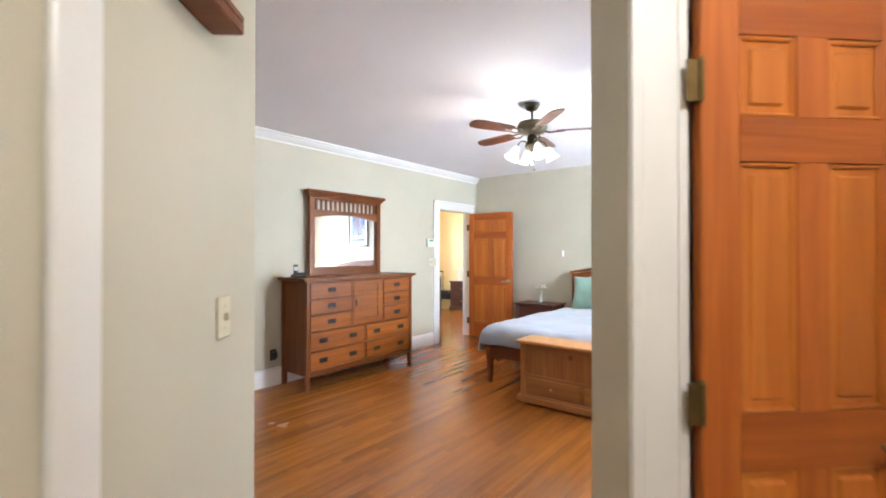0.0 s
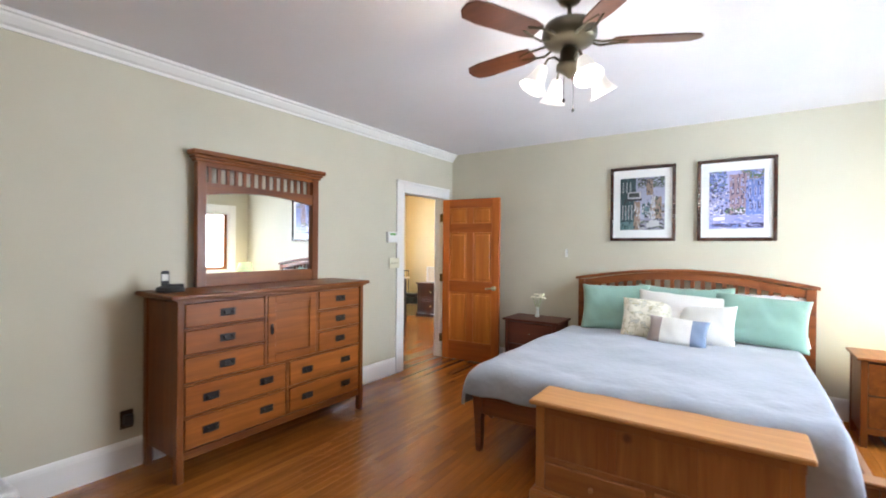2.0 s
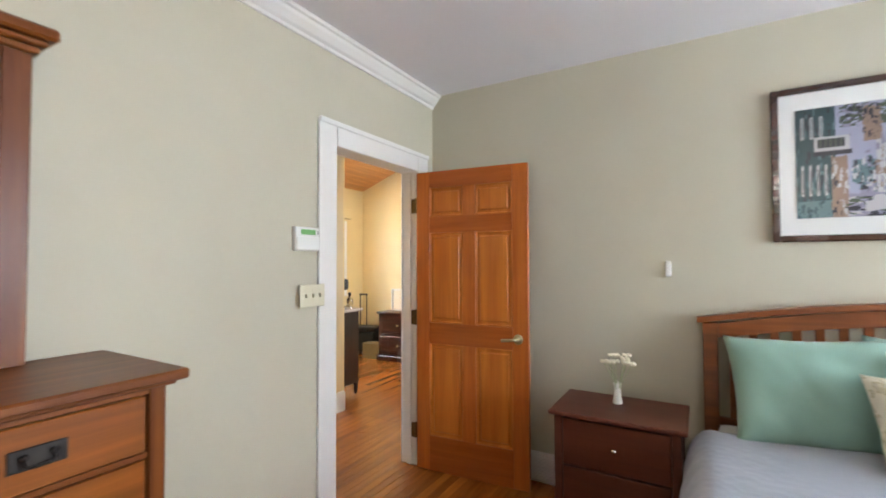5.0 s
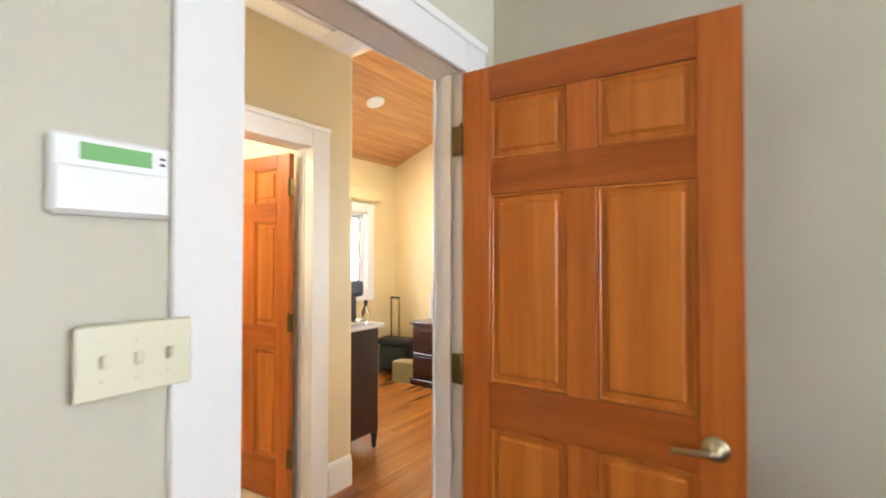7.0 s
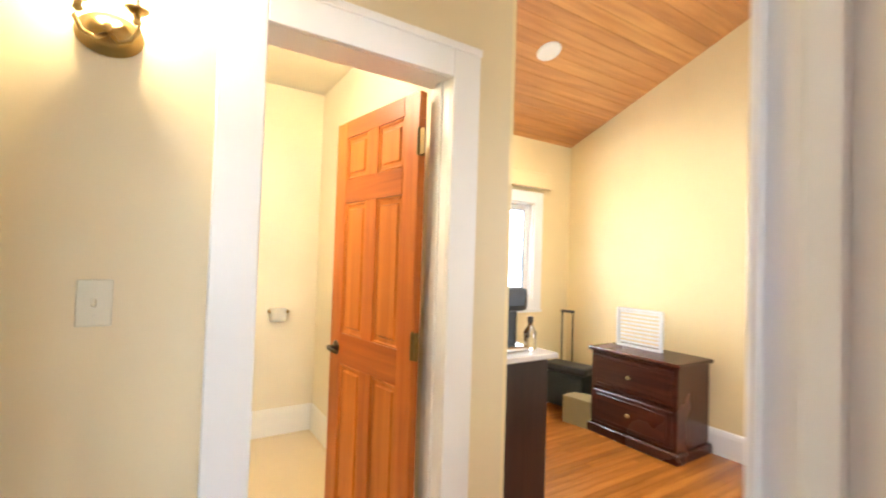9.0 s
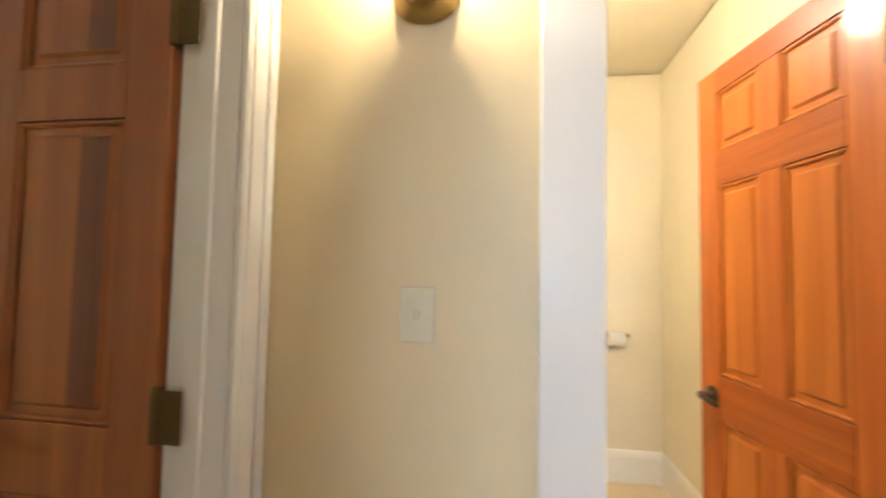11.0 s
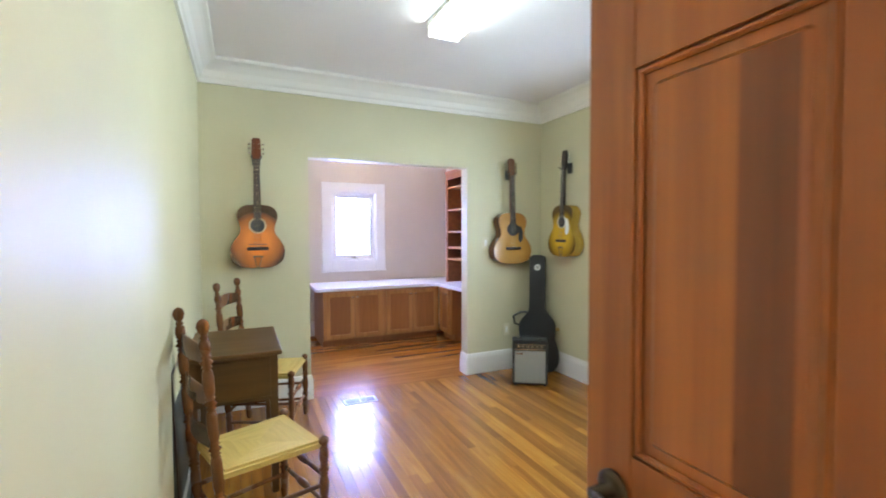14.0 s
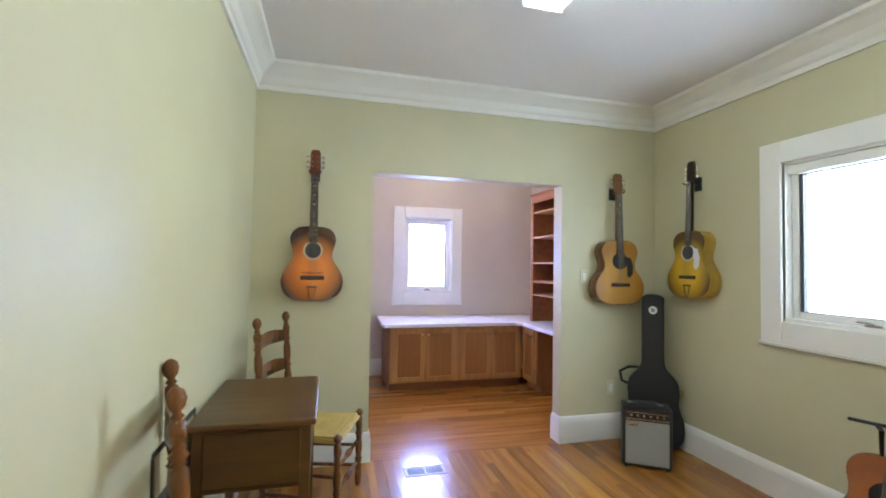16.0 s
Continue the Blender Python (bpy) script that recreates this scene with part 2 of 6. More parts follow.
SLATE = cloth("slate_band", (0.165, 0.21, 0.30), 0.08)
RUSH = wood("rush_seat", (0.50, 0.36, 0.085), (0.64, 0.48, 0.15), 0.75, 0, 2.5)
RUSH_ACROSS = wood("rush_seat_across", (0.46, 0.33, 0.075), (0.60, 0.445, 0.135), 0.75, 1, 2.5)
COUNTER = paint("white_laminate", (0.80, 0.78, 0.77), 0.25, 0.02, 0.0)
TILE = paint("cream_tile", (0.72, 0.60, 0.42), 0.2, 0.05, 0.0)
GRILLE = mat("amp_cloth", (0.30, 0.30, 0.28), 0.8)
STONE = paint("pale_stone", (0.55, 0.50, 0.44), 0.2, 0.12, 0.0)
CARD = paint("cardboard", (0.27, 0.21, 0.09), 0.8, 0.1)

# ---- geometry helpers ----


def bx(bm, x0, y0, z0, x1, y1, z1, b=0.0, m=None):
    """Adds a box between two corners, its edges rounded by b."""
    t = bmesh.new()
    bmesh.ops.create_cube(t, size=1)
    for v in t.verts:
        v.co = Vector(((x0 + x1) / 2 + v.co.x * abs(x1 - x0), (y0 + y1) / 2 + v.co.y * abs(y1 - y0), (z0 + z1) / 2 + v.co.z * abs(z1 - z0)))
    if b > 0:
        bmesh.ops.bevel(t, geom=t.edges[:], offset=b, segments=2 if b > 0.008 else 1, profile=0.6, affect="EDGES")
    return pour(bm, t, m)


def pour(bm, t, m=None):
    if m is not None:
        bmesh.ops.transform(t, matrix=m, verts=t.verts[:])
    me = bpy.data.meshes.new("tmp")
    t.to_mesh(me)
    t.free()
    bm.from_mesh(me)
    bpy.data.meshes.remove(me)
    return bm


def lathe(bm, profile, seg=16, m=None):
    """Turns (radius, height) pairs round z."""
    t = bmesh.new()
    rings = []
    for r, z in profile:
        rings.append([t.verts.new((max(r, 1e-4) * math.cos(2 * math.pi * k / seg), max(r, 1e-4) * math.sin(2 * math.pi * k / seg), z)) for k in range(seg)])
    for a, b in zip(rings, rings[1:]):
        for k in range(seg):
            t.faces.new((a[k], a[(k + 1) % seg], b[(k + 1) % seg], b[k]))
    t.faces.new(rings[0][::-1])
    t.faces.new(rings[-1])
    bmesh.ops.recalc_face_normals(t, faces=t.faces[:])
    return pour(bm, t, m)


def tube(bm, pts, r, seg=8, m=None):
    t = bmesh.new()
    pts = [Vector(p) for p in pts]
    rings = []
    for i, p in enumerate(pts):
        d = (pts[min(i + 1, len(pts) - 1)] - pts[max(i - 1, 0)]).normalized()
        q = d.to_track_quat("Z", "Y")
        rings.append([t.verts.new(p + q @ Vector((r * math.cos(2 * math.pi * k / seg), r * math.sin(2 * math.pi * k / seg), 0))) for k in range(seg)])
    for a, b in zip(rings, rings[1:]):
        for k in range(seg):
            t.faces.new((a[k], a[(k + 1) % seg], b[(k + 1) % seg], b[k]))
    t.faces.new(rings[0][::-1])
    t.faces.new(rings[-1])
    bmesh.ops.recalc_face_normals(t, faces=t.faces[:])
    return pour(bm, t, m)


def prism(bm, outline, z0, z1, b=0.0, m=None):
    """Extrudes a closed outline of (x, y) from z0 to z1."""
    t = bmesh.new()
    lo = [t.verts.new((x, y, z0)) for x, y in outline]
    hi = [t.verts.new((x, y, z1)) for x, y in outline]
    k = len(lo)
    t.faces.new(lo[::-1])
    t.faces.new(hi)
    for i in range(k):
        t.faces.new((lo[i], lo[(i + 1) % k], hi[(i + 1) % k], hi[i]))
    bmesh.ops.recalc_face_normals(t, faces=t.faces[:])
    if b:
        es = [e for e in t.edges if abs(e.verts[0].co.z - e.verts[1].co.z) < 1e-6]
        bmesh.ops.bevel(t, geom=es, offset=b, segments=2, profile=0.6, affect="EDGES")
    return pour(bm, t, m)


def part(name, bm, material, parent=None, label="", smooth=False):
    me = bpy.data.meshes.new(name)
    bm.to_mesh(me)
    bm.free()
    me.materials.append(material)
    if smooth:
        for p in me.polygons:
            p.use_smooth = True
    o = new(name, me)
    if parent is not None:
        o.parent = parent
    if label:
        tagged(o, label)
    return o


def thing(name, m, label, category, group=""):
    o = new(name)
    o.empty_display_size = 0.1
    o.matrix_world = m
    return tagged(o, label, category, group)


def one(x0, y0, z0, x1, y1, z1, b=0.0, m=None):
    return bx(bmesh.new(), x0, y0, z0, x1, y1, z1, b, m)


def setting(name, bm, material, label="", category="", smooth=False):
    o = part(name, bm, material, None, "", smooth)
    return tagged(o, label or name.replace("_", " "), category or name.split("_")[0], "", "structure")


def wall(name, axis, p0, p1, a0, a1, z0, z1, material, holes=(), label=""):
    """A wall across one axis between p0 and p1, running a0..a1, with holes (a, b, za, zb) through it."""
    bm = bmesh.new()
    cuts = sorted({a0, a1, *(h[0] for h in holes), *(h[1] for h in holes)})
    for s, e in zip(cuts, cuts[1:]):
        spans = [(z0, z1)]
        for a, b, za, zb in holes:
            if a <= s and e <= b:
                spans = [q for lo, hi in spans for q in ((lo, min(hi, za)), (max(lo, zb), hi)) if q[1] - q[0] > 1e-4]
        for lo, hi in spans:
            if axis == "x":
                bx(bm, p0, s, lo, p1, e, hi)
            else:
                bx(bm, s, p0, lo, e, p1, hi)
    return setting(name, bm, material, label or "painted plaster wall", "wall")


def sweep(bm, section, a, b):
    """A moulding: a section of (out, up) pushed along a..b; out is to the left of the way."""
    a, b = Vector(a), Vector(b)
    d = (b - a).normalized()
    out = Vector((-d.y, d.x, 0))
    t = bmesh.new()
    rings = [[t.verts.new(p + out * o + Vector((0, 0, u))) for o, u in section] for p in (a, b)]
    k = len(section)
    for i in range(k):
        t.faces.new((rings[0][i], rings[0][(i + 1) % k], rings[1][(i + 1) % k], rings[1][i]))
    t.faces.new(rings[0][::-1])
    t.faces.new(rings[1])
    bmesh.ops.recalc_face_normals(t, faces=t.faces[:])
    return pour(bm, t)


BASE = [(0, 0), (0.018, 0), (0.018, 0.145), (0.014, 0.165), (0.008, 0.178), (0, 0.185)]
BASE_M = [(0, 0), (0.018, 0), (0.018, 0.155), (0.014, 0.175), (0.008, 0.19), (0, 0.2)]
CROWN = [(o, u * 0.93 + 0.007) for o, u in [(0, 0), (0.012, 0), (0.014, 0.018), (0.03, 0.03), (0.055, 0.062), (0.062, 0.078), (0.078, 0.082), (0.08, 0.1), (0, 0.1)]]
CROWN_M = [(0, 0), (0.016, 0), (0.018, 0.03), (0.03, 0.045), (0.045, 0.085), (0.085, 0.125), (0.1, 0.135), (0.125, 0.145), (0.128, 0.168), (0, 0.168)]

# ---- structure ----
H = 2.65
# bedroom
wall("wall_west", "x", -4.43, -4.36, -0.07, 6.05, 0, H, PAINT_BED, [(5.01, 5.85, 0, 2.07)])
wall("wall_north", "y", 6.05, 6.12, -4.43, 0.66, 0, H, PAINT_BED)
wall("wall_east", "x", 0.52, 0.66, 1.9, 6.05, 0, H, PAINT_BED, [(3.78, 5.68, 0.95, 2.05)])
wall("wall_south", "y", -0.07, 0, -4.36, -1.9, 0, H, PAINT_BED)
E0 = Matrix(((-0.65, 0.76, 0, -0.09), (0.76, 0.65, 0, -0.195), (0, 0, 1, 0), (0, 0, 0, 1)))


def entry(f, l, z=0.0):
    """Place in the entry: f ahead, l to the right, of the place where the walk starts."""
    return Vector((-0.09 - 0.65 * f + 0.76 * l, -0.195 + 0.76 * f + 0.65 * l, z))


bm = bmesh.new()
bx(bm, 1.30, -1.5, 0, 1.43, -0.56, H, 0, E0)
setting("wall_entry_left", bm, PAINT_BED, "painted plaster wall beside the bedroom opening", "wall")
bm = bmesh.new()
bx(bm, 1.25, 0.52, 0, 1.39, 0.615, H, 0, E0)
bx(bm, 1.07, 0.49, 0, 1.25, 0.615, H, 0, E0)
bx(bm, 1.07, 1.255, 0, 1.39, 2.1, H, 0, E0)
bx(bm, 1.07, 0.615, 2.07, 1.39, 1.255, H, 0, E0)
bx(bm, 1.38, 0.615, 0, 1.39, 1.255, 2.07, 0, E0)
setting("wall_entry_right", bm, PAINT_BED, "painted plaster wall with the closet door", "wall")
bm = bmesh.new()
bx(bm, -1.6, -0.66, 0, 1.30, -0.56, H, 0, E0)
setting("wall_entry_side", bm, PAINT_BED, "painted plaster wall of the entry", "wall")
bm = bmesh.new()
bx(bm, -1.6, 1.5, 0, 1.07, 1.6, H, 0, E0)
setting("wall_entry_far_side", bm, PAINT_ENTRY, "painted plaster wall of the entry", "wall")
bm = bmesh.new()
bx(bm, -1.7, -0.66, 0, -1.6, 1.6, H, 0, E0)
setting("wall_entry_back", bm, PAINT_ENTRY, "painted plaster wall of the entry", "wall")
setting("ceiling", one(-4.43, -2.6, H, 2.6, 6.12, H + 0.1), CEIL, "flat white painted plaster ceiling", "ceiling")

# hall
wall("wall_hall_east", "x", -4.475, -4.43, 4.66, 8.9, 0, 3.8, PAINT_HALL, [(5.01, 5.85, 0, 2.07), (7.05, 8.15, 0.9, 2.1)])
wall("wall_hall_west", "x", -5.74, -5.60, 4.80, 6.42, 0, 2.66, PAINT_HALL, [(5.47, 6.15, 0, 2.05)])
wall("wall_music_north", "y", 4.65, 4.78, -7.9, -4.43, 0, H, PAINT_MUSIC, [(-5.52, -4.72, 0, 2.07)])
hatch = thing("attic_hatch", pose(-5.15, 5.87, 2.66), "white framed attic hatch in the hall ceiling", "hatch")
for x0, y0, x1, y1 in ((-0.395, -0.385, 0.395, -0.265), (-0.395, 0.265, 0.395, 0.385), (-0.395, -0.264, -0.275, 0.264), (0.275, -0.264, 0.395, 0.264)):
    bm = bmesh.new()
    bx(bm, x0, y0, -0.018, x1, y1, -0.0005, 0.004)
    part("casing", bm, TRIM, hatch)
part("panel", one(-0.27, -0.26, -0.010, 0.27, 0.26, -0.0005, 0.002), CEIL, hatch)
setting("ceiling_hall", one(-5.74, 4.66, 2.66, -4.43, 6.40, 2.74), CEIL, "flat white hall ceiling", "ceiling")
# bath
wall("wall_bath_west", "x", -7.84, -7.74, 4.78, 6.40, 0, H, PAINT_BATH)
wall("wall_bath_north", "y", 6.30, 6.40, -7.74, -5.74, 0, H, PAINT_BATH)
setting("ceiling_bath", one(-7.84, 4.78, 2.66, -5.74, 6.4, 2.74), PAINT_BATH, "cream bathroom ceiling", "ceiling")
wall("wall_bath_south", "y", 4.785, 4.80, -7.74, -5.74, 0, H, PAINT_BATH)
# studio with the sloping timber ceiling
wall("wall_studio_west", "x", -7.49, -7.35, 6.40, 8.9, 0, 2.9, PAINT_STUDIO, [(7.72, 8.25, 1.02, 1.93)])
wall("wall_studio_north", "y", 8.75, 8.9, -7.35, -4.475, 0, 3.9, PAINT_STUDIO)
wall("wall_studio_south", "y", 6.42, 6.44, -7.49, -5.6, 0, 3.4, PAINT_STUDIO)
wall("wall_studio_soffit", "y", 6.40, 6.44, -5.6, -4.475, 2.66, 3.8, PAINT_STUDIO)
bm = bmesh.new()
for k in range(32):
    xa = -7.5 + k * 0.1
    xb = xa + 0.0985
    za, zb = 2.55 + 0.38 * (xa + 7.35), 2.55 + 0.38 * (xb + 7.35)
    t = bmesh.new()
    vs = [t.verts.new(p) for p in ((xa, 6.4, za), (xb, 6.4, zb), (xb, 8.9, zb), (xa, 8.9, za))]
    up = [t.verts.new(v.co + Vector((0, 0, 0.03))) for v in vs]
    t.faces.new(vs[::-1])
    t.faces.new(up)
    for i in range(4):
        t.faces.new((vs[i], vs[(i + 1) % 4], up[(i + 1) % 4], up[i]))
    bmesh.ops.recalc_face_normals(t, faces=t.faces[:])
    bmesh.ops.bevel(t, geom=[e for e in t.edges if abs(e.verts[0].co.y - e.verts[1].co.y) > 1], offset=0.004, segments=1, affect="EDGES")
    pour(bm, t)
setting("ceiling_studio", bm, CEILWOOD, "sloping ceiling of varnished pine boards", "ceiling")
t = bmesh.new()
vs = [t.verts.new(p) for p in ((-7.6, 6.4, 2.51), (-4.3, 6.4, 3.764), (-4.3, 8.9, 3.764), (-7.6, 8.9, 2.51))]
up = [t.verts.new(v.co + Vector((0, 0, 0.08))) for v in vs]
t.faces.new(up)
t.faces.new(vs[::-1])
for v in t.verts:
    v.co.z += 0.05
setting("ceiling_studio_roof", t, CEIL, "roof deck above the boards", "ceiling")

# music room and nook
wall("wall_music_east", "x", -4.65, -4.44, -1.4, 4.65, 0, H, PAINT_MUSIC)
wall("wall_music_west", "x", -7.89, -7.75, 1.06, 4.65, 0, H, PAINT_MUSIC, [(2.13, 2.92, 1.05, 1.99)])
wall("wall_music_south", "y", 0.94, 1.06, -7.89, -4.65, 0, H, PAINT_MUSIC, [(-6.89, -5.43, 0, 1.985)])
wall("wall_nook_west", "x", -7.85, -7.75, -1.25, 0.94, 0, H, PAINT_NOOK)
wall("wall_nook_east", "x", -5.36, -5.26, -1.25, 0.94, 0, H, PAINT_NOOK)
wall("wall_nook_south", "y", -1.39, -1.25, -7.85, -5.26, 0, H, PAINT_NOOK, [(-6.66, -6.03, 1.0, 1.93)])
setting("ceiling_music", one(-7.89, -1.39, H, -4.44, 4.78, H + 0.1), CEIL, "flat white music room ceiling", "ceiling")

# mouldings
bm = bmesh.new()
sweep(bm, BASE, (-4.36, 4.89, 0), (-4.36, 0, 0))
setting("baseboard_bedroom_west", bm, TRIM, "tall white painted baseboard", "baseboard")
bm = bmesh.new()
sweep(bm, BASE, (0.52, 6.05, 0), (-4.36, 6.05, 0))
setting("baseboard_bedroom_north", bm, TRIM, "tall white painted baseboard", "baseboard")
bm = bmesh.new()
sweep(bm, BASE, (0.52, 2.1, 0), (0.52, 6.05, 0))
setting("baseboard_bedroom_east", bm, TRIM, "tall white painted baseboard", "baseboard")
bm = bmesh.new()
sweep(bm, [(o, u + H - 0.1) for o, u in CROWN], (-4.36, 6.05, 0), (-4.36, 0, 0))
setting("trim_crown_bedroom", bm, TRIM, "white crown moulding", "trim")
# the way runs with the room on its left
ROOM = [(-7.75, 4.65), (-7.75, 1.06), (-4.65, 1.06), (-4.65, 4.65), (-7.75, 4.65)]
for k, (p, q) in enumerate(zip(ROOM, ROOM[1:])):
    bm = bmesh.new()
    sweep(bm, [(o, u + H - 0.168) for o, u in CROWN_M], (*p, 0), (*q, 0))
    setting("trim_crown_music_%d" % (k + 1), bm, TRIM, "deep white crown moulding", "trim")
for k, (p, q) in enumerate((((-7.75, 4.65), (-7.75, 1.06)), ((-7.75, 1.06), (-6.89, 1.06)), ((-6.89, 1.078), (-6.89, 0.94)), ((-5.43, 0.94), (-5.43, 1.078)), ((-5.43, 1.06), (-4.65, 1.06)), ((-4.65, 1.06), (-4.65, 4.65)))):
    bm = bmesh.new()
    sweep(bm, BASE_M, (*p, 0), (*q, 0))
    setting("baseboard_music_%d" % (k + 1), bm, TRIM, "tall white painted baseboard", "baseboard")
bm = bmesh.new()
sweep(bm, BASE_M, (-5.80, -1.25, 0), (-5.36, -1.25, 0))
setting("baseboard_nook", bm, TRIM, "tall white painted baseboard", "baseboard")
bm = bmesh.new()
sweep(bm, BASE_M, (-7.74, 6.3, 0), (-7.74, 4.8, 0))
sweep(bm, BASE_M, (-5.74, 6.3, 0), (-7.74, 6.3, 0))
setting("baseboard_bath", bm, TRIM, "white painted baseboard", "baseboard")
bm = bmesh.new()
sweep(bm, BASE, (-5.60, 6.438, 0), (-5.60, 6.256, 0))
sweep(bm, BASE, (-5.60, 5.36, 0), (-5.60, 4.8, 0))
setting("baseboard_hall", bm, TRIM, "white painted baseboard", "baseboard")
bm = bmesh.new()
sweep(bm, BASE, (-7.35, 8.75, 0), (-7.35, 6.44, 0))
sweep(bm, BASE, (-4.475, 8.75, 0), (-7.35, 8.75, 0))
setting("baseboard_studio", bm, TRIM, "white painted baseboard", "baseboard")


def casing(name, m, w, h, out=0.12, deep=0.018, jamb=0.14, sides=(1, 1), moulded=False):
    """Door casing and jamb lining round an opening w wide and h high; local x along the wall, y into the room."""
    o = thing(name, m, "white painted door frame with flat casing", "door frame")
    o["kind"] = "structure"
    for s, on in ((-1, sides[0]), (1, sides[1])):
        bm = bmesh.new()
        x0 = s * w / 2
        wide = out if on else 0.02
        bx(bm, x0, 0, 0, x0 + s * wide, deep, h + out, 0.004)
        if moulded:
            bx(bm, x0 + s * (wide - 0.03), deep, 0, x0 + s * wide, deep + 0.008, h + out, 0.003)
            bx(bm, x0 + s * 0.012, deep, 0, x0 + s * 0.03, deep + 0.005, h, 0.002)
        part("side_casing", bm, TRIM, o)
        bm = bmesh.new()
        bx(bm, x0 + s * 0.0195, -jamb, 0, x0, -0.001, h, 0.002)
        bx(bm, x0, -jamb * 0.65, 0, x0 - s * 0.011, -jamb * 0.35, h, 0.002)
        part("jamb", bm, TRIM, o)
    bm = bmesh.new()
    bx(bm, -w / 2, 0.001, h, w / 2, deep + 0.001, h + out, 0.003)
    bx(bm, -w / 2 - out, deep, h + out - 0.025, w / 2 + out * sides[1], deep + 0.011, h + out + 0.004, 0.003)
    part("head_casing", bm, TRIM, o)
    part("head_jamb", one(-w / 2 - 0.0195, -jamb, h + 0.0005, w / 2 + 0.0195, -0.001, h + 0.0195, 0.002), TRIM, o)
    return o


def six_panel(name, m, w, columns=2, label="", h=2.03, hinge_at=(0.26, 1.03, 1.80), lever=1, group="six-panel doors", woods=None, dark_board=False, handle=None, leaf=0.04):
    """A stile and rail door, hinge edge at x=0, faces at y=-0.0175 and 0.0175, opening edge at x=w."""
    d = thing(name, m, label or "varnished orange fir panel door standing open", "door", group)
    T = 0.0175
    stile_wood, rail_wood, panel_wood = woods or (FIR, FIR_ACROSS, FIR_PANEL)
    st = 0.1
    mid = 0.086
    z = (0.01, 0.24, 0.86, 1.0, 1.61, 1.72, 1.92, h)  # bottom rail, lock rail, frieze rail, top rail
    for x0 in (0, w - st):
        part("stile", one(x0, -T, z[0], x0 + st, T, h, 0.0025), stile_wood, d)
    for a, b in ((z[0], z[1]), (z[2], z[3]), (z[4], z[5]), (z[6], h)):
        part("rail", one(st, -T, a, w - st, T, b, 0.001), rail_wood, d)
    if columns == 2:
        c = [(st, w / 2 - mid / 2), (w / 2 + mid / 2, w - st)]
        for a, b in ((z[1], z[2]), (z[3], z[4]), (z[5], z[6])):
            part("mullion", one(w / 2 - mid / 2, -T + 0.0005, a, w / 2 + mid / 2, T - 0.0005, b, 0.001), stile_wood, d)
    else:
        c = [(st, w - st)]
    for a, b in ((z[1], z[2]), (z[3], z[4]), (z[5], z[6])):
        for x0, x1 in c:
            bm = bmesh.new()
            bx(bm, x0 - 0.003, -0.006, a - 0.003, x1 + 0.003, 0.006, b + 0.003)
            e = 0.028
            bx(bm, x0 + e, -0.013, a + e, x1 - e, 0.013, b - e, 0.007)
            for q in (-1, 1):  # sticking round the panel
                for (xa, za, xb, zb) in ((x0, a, x0 + 0.012, b), (x1 - 0.012, a, x1, b), (x0, a, x1, a + 0.012), (x0, b - 0.012, x1, b)):
                    bx(bm, xa, q * 0.005, za, xb, q * 0.0145, zb, 0.004)
            p = part("panel", bm, panel_wood, d)
            if dark_board:  # a heartwood board along one side of the panel
                for q in (-1, 1):
                    part("heartwood_board", one(x0 + e + 0.008, q * 0.0126, a + e + 0.008, x0 + e + 0.075, q * 0.0135, b - e - 0.008), FIR_AGED_DARK, p)
    for s in hinge_at:
        bm = bmesh.new()
        lathe(bm, [(0.006, 0), (0.0075, 0.004), (0.0075, 0.096), (0.006, 0.1), (0.003, 0.108)], 10, pose(-0.004, lever * 0.022, s - 0.05))
        bx(bm, -0.0015, lever * -0.012, s - 0.05, 0.0005, lever * 0.022, s + 0.05)
        bx(bm, -leaf, lever * 0.0185, s - 0.05, -0.004, lever * 0.0215, s + 0.05, 0.001)
        for q in (-0.03, 0.0, 0.03):
            lathe(bm, [(0.0035, 0), (0.0035, 0.001), (0.001, 0.0015)], 6, pose(-0.022, lever * 0.0215, s + q, -90 * lever))
        part("hinge", bm, OLDBRASS, d, "tarnished brass butt hinge")
    for q in (-1, 1):
        bm = bmesh.new()
        lathe(bm, [(0.031, 0), (0.031, 0.006), (0.022, 0.011), (0.012, 0.013), (0.012, 0.045)], 20, pose(w - 0.065, q * T, 0.93, -90 * q))
        tube(bm, [(w - 0.065, q * (T + 0.042), 0.93), (w - 0.085, q * (T + 0.048), 0.931), (w - 0.12, q * (T + 0.05), 0.928), (w - 0.16, q * (T + 0.046), 0.924)], 0.009, 8)
        part("lever_handle", bm, handle or LEVER, d, "dark bronze lever handle" if handle else "worn brass lever handle", True)
    return d


# bedroom side of the hall doorway, hall side, bath doorway, music doorway
casing("door_1", pose(-4.36, 5.43, 0, 0, 0, -90), 0.80, 2.05, 0.13, 0.018, 0.115)
casing("door_2", pose(-4.475, 5.43, 0, 0, 0, 90), 0.80, 2.05, 0.11, 0.016, 0.001)
casing("door_3", pose(-5.60, 5.81, 0, 0, 0, -90), 0.64, 2.03, 0.125, 0.018, 0.14)
casing("door_4", pose(-5.12, 4.78, 0), 0.76, 2.05, 0.095, 0.018, 0.13, (1, 1), True)
casing("door_5", E0 @ pose(1.07, 0.935, 0, 0, 0, 90), 0.60, 2.05, 0.145, 0.02, 0.1, (1, 1), True)
six_panel("panel_door", pose(-4.335, 5.812, 0, 0, 0, 4.5), 0.785, 2, "varnished orange fir six-panel door standing wide open", lever=-1)
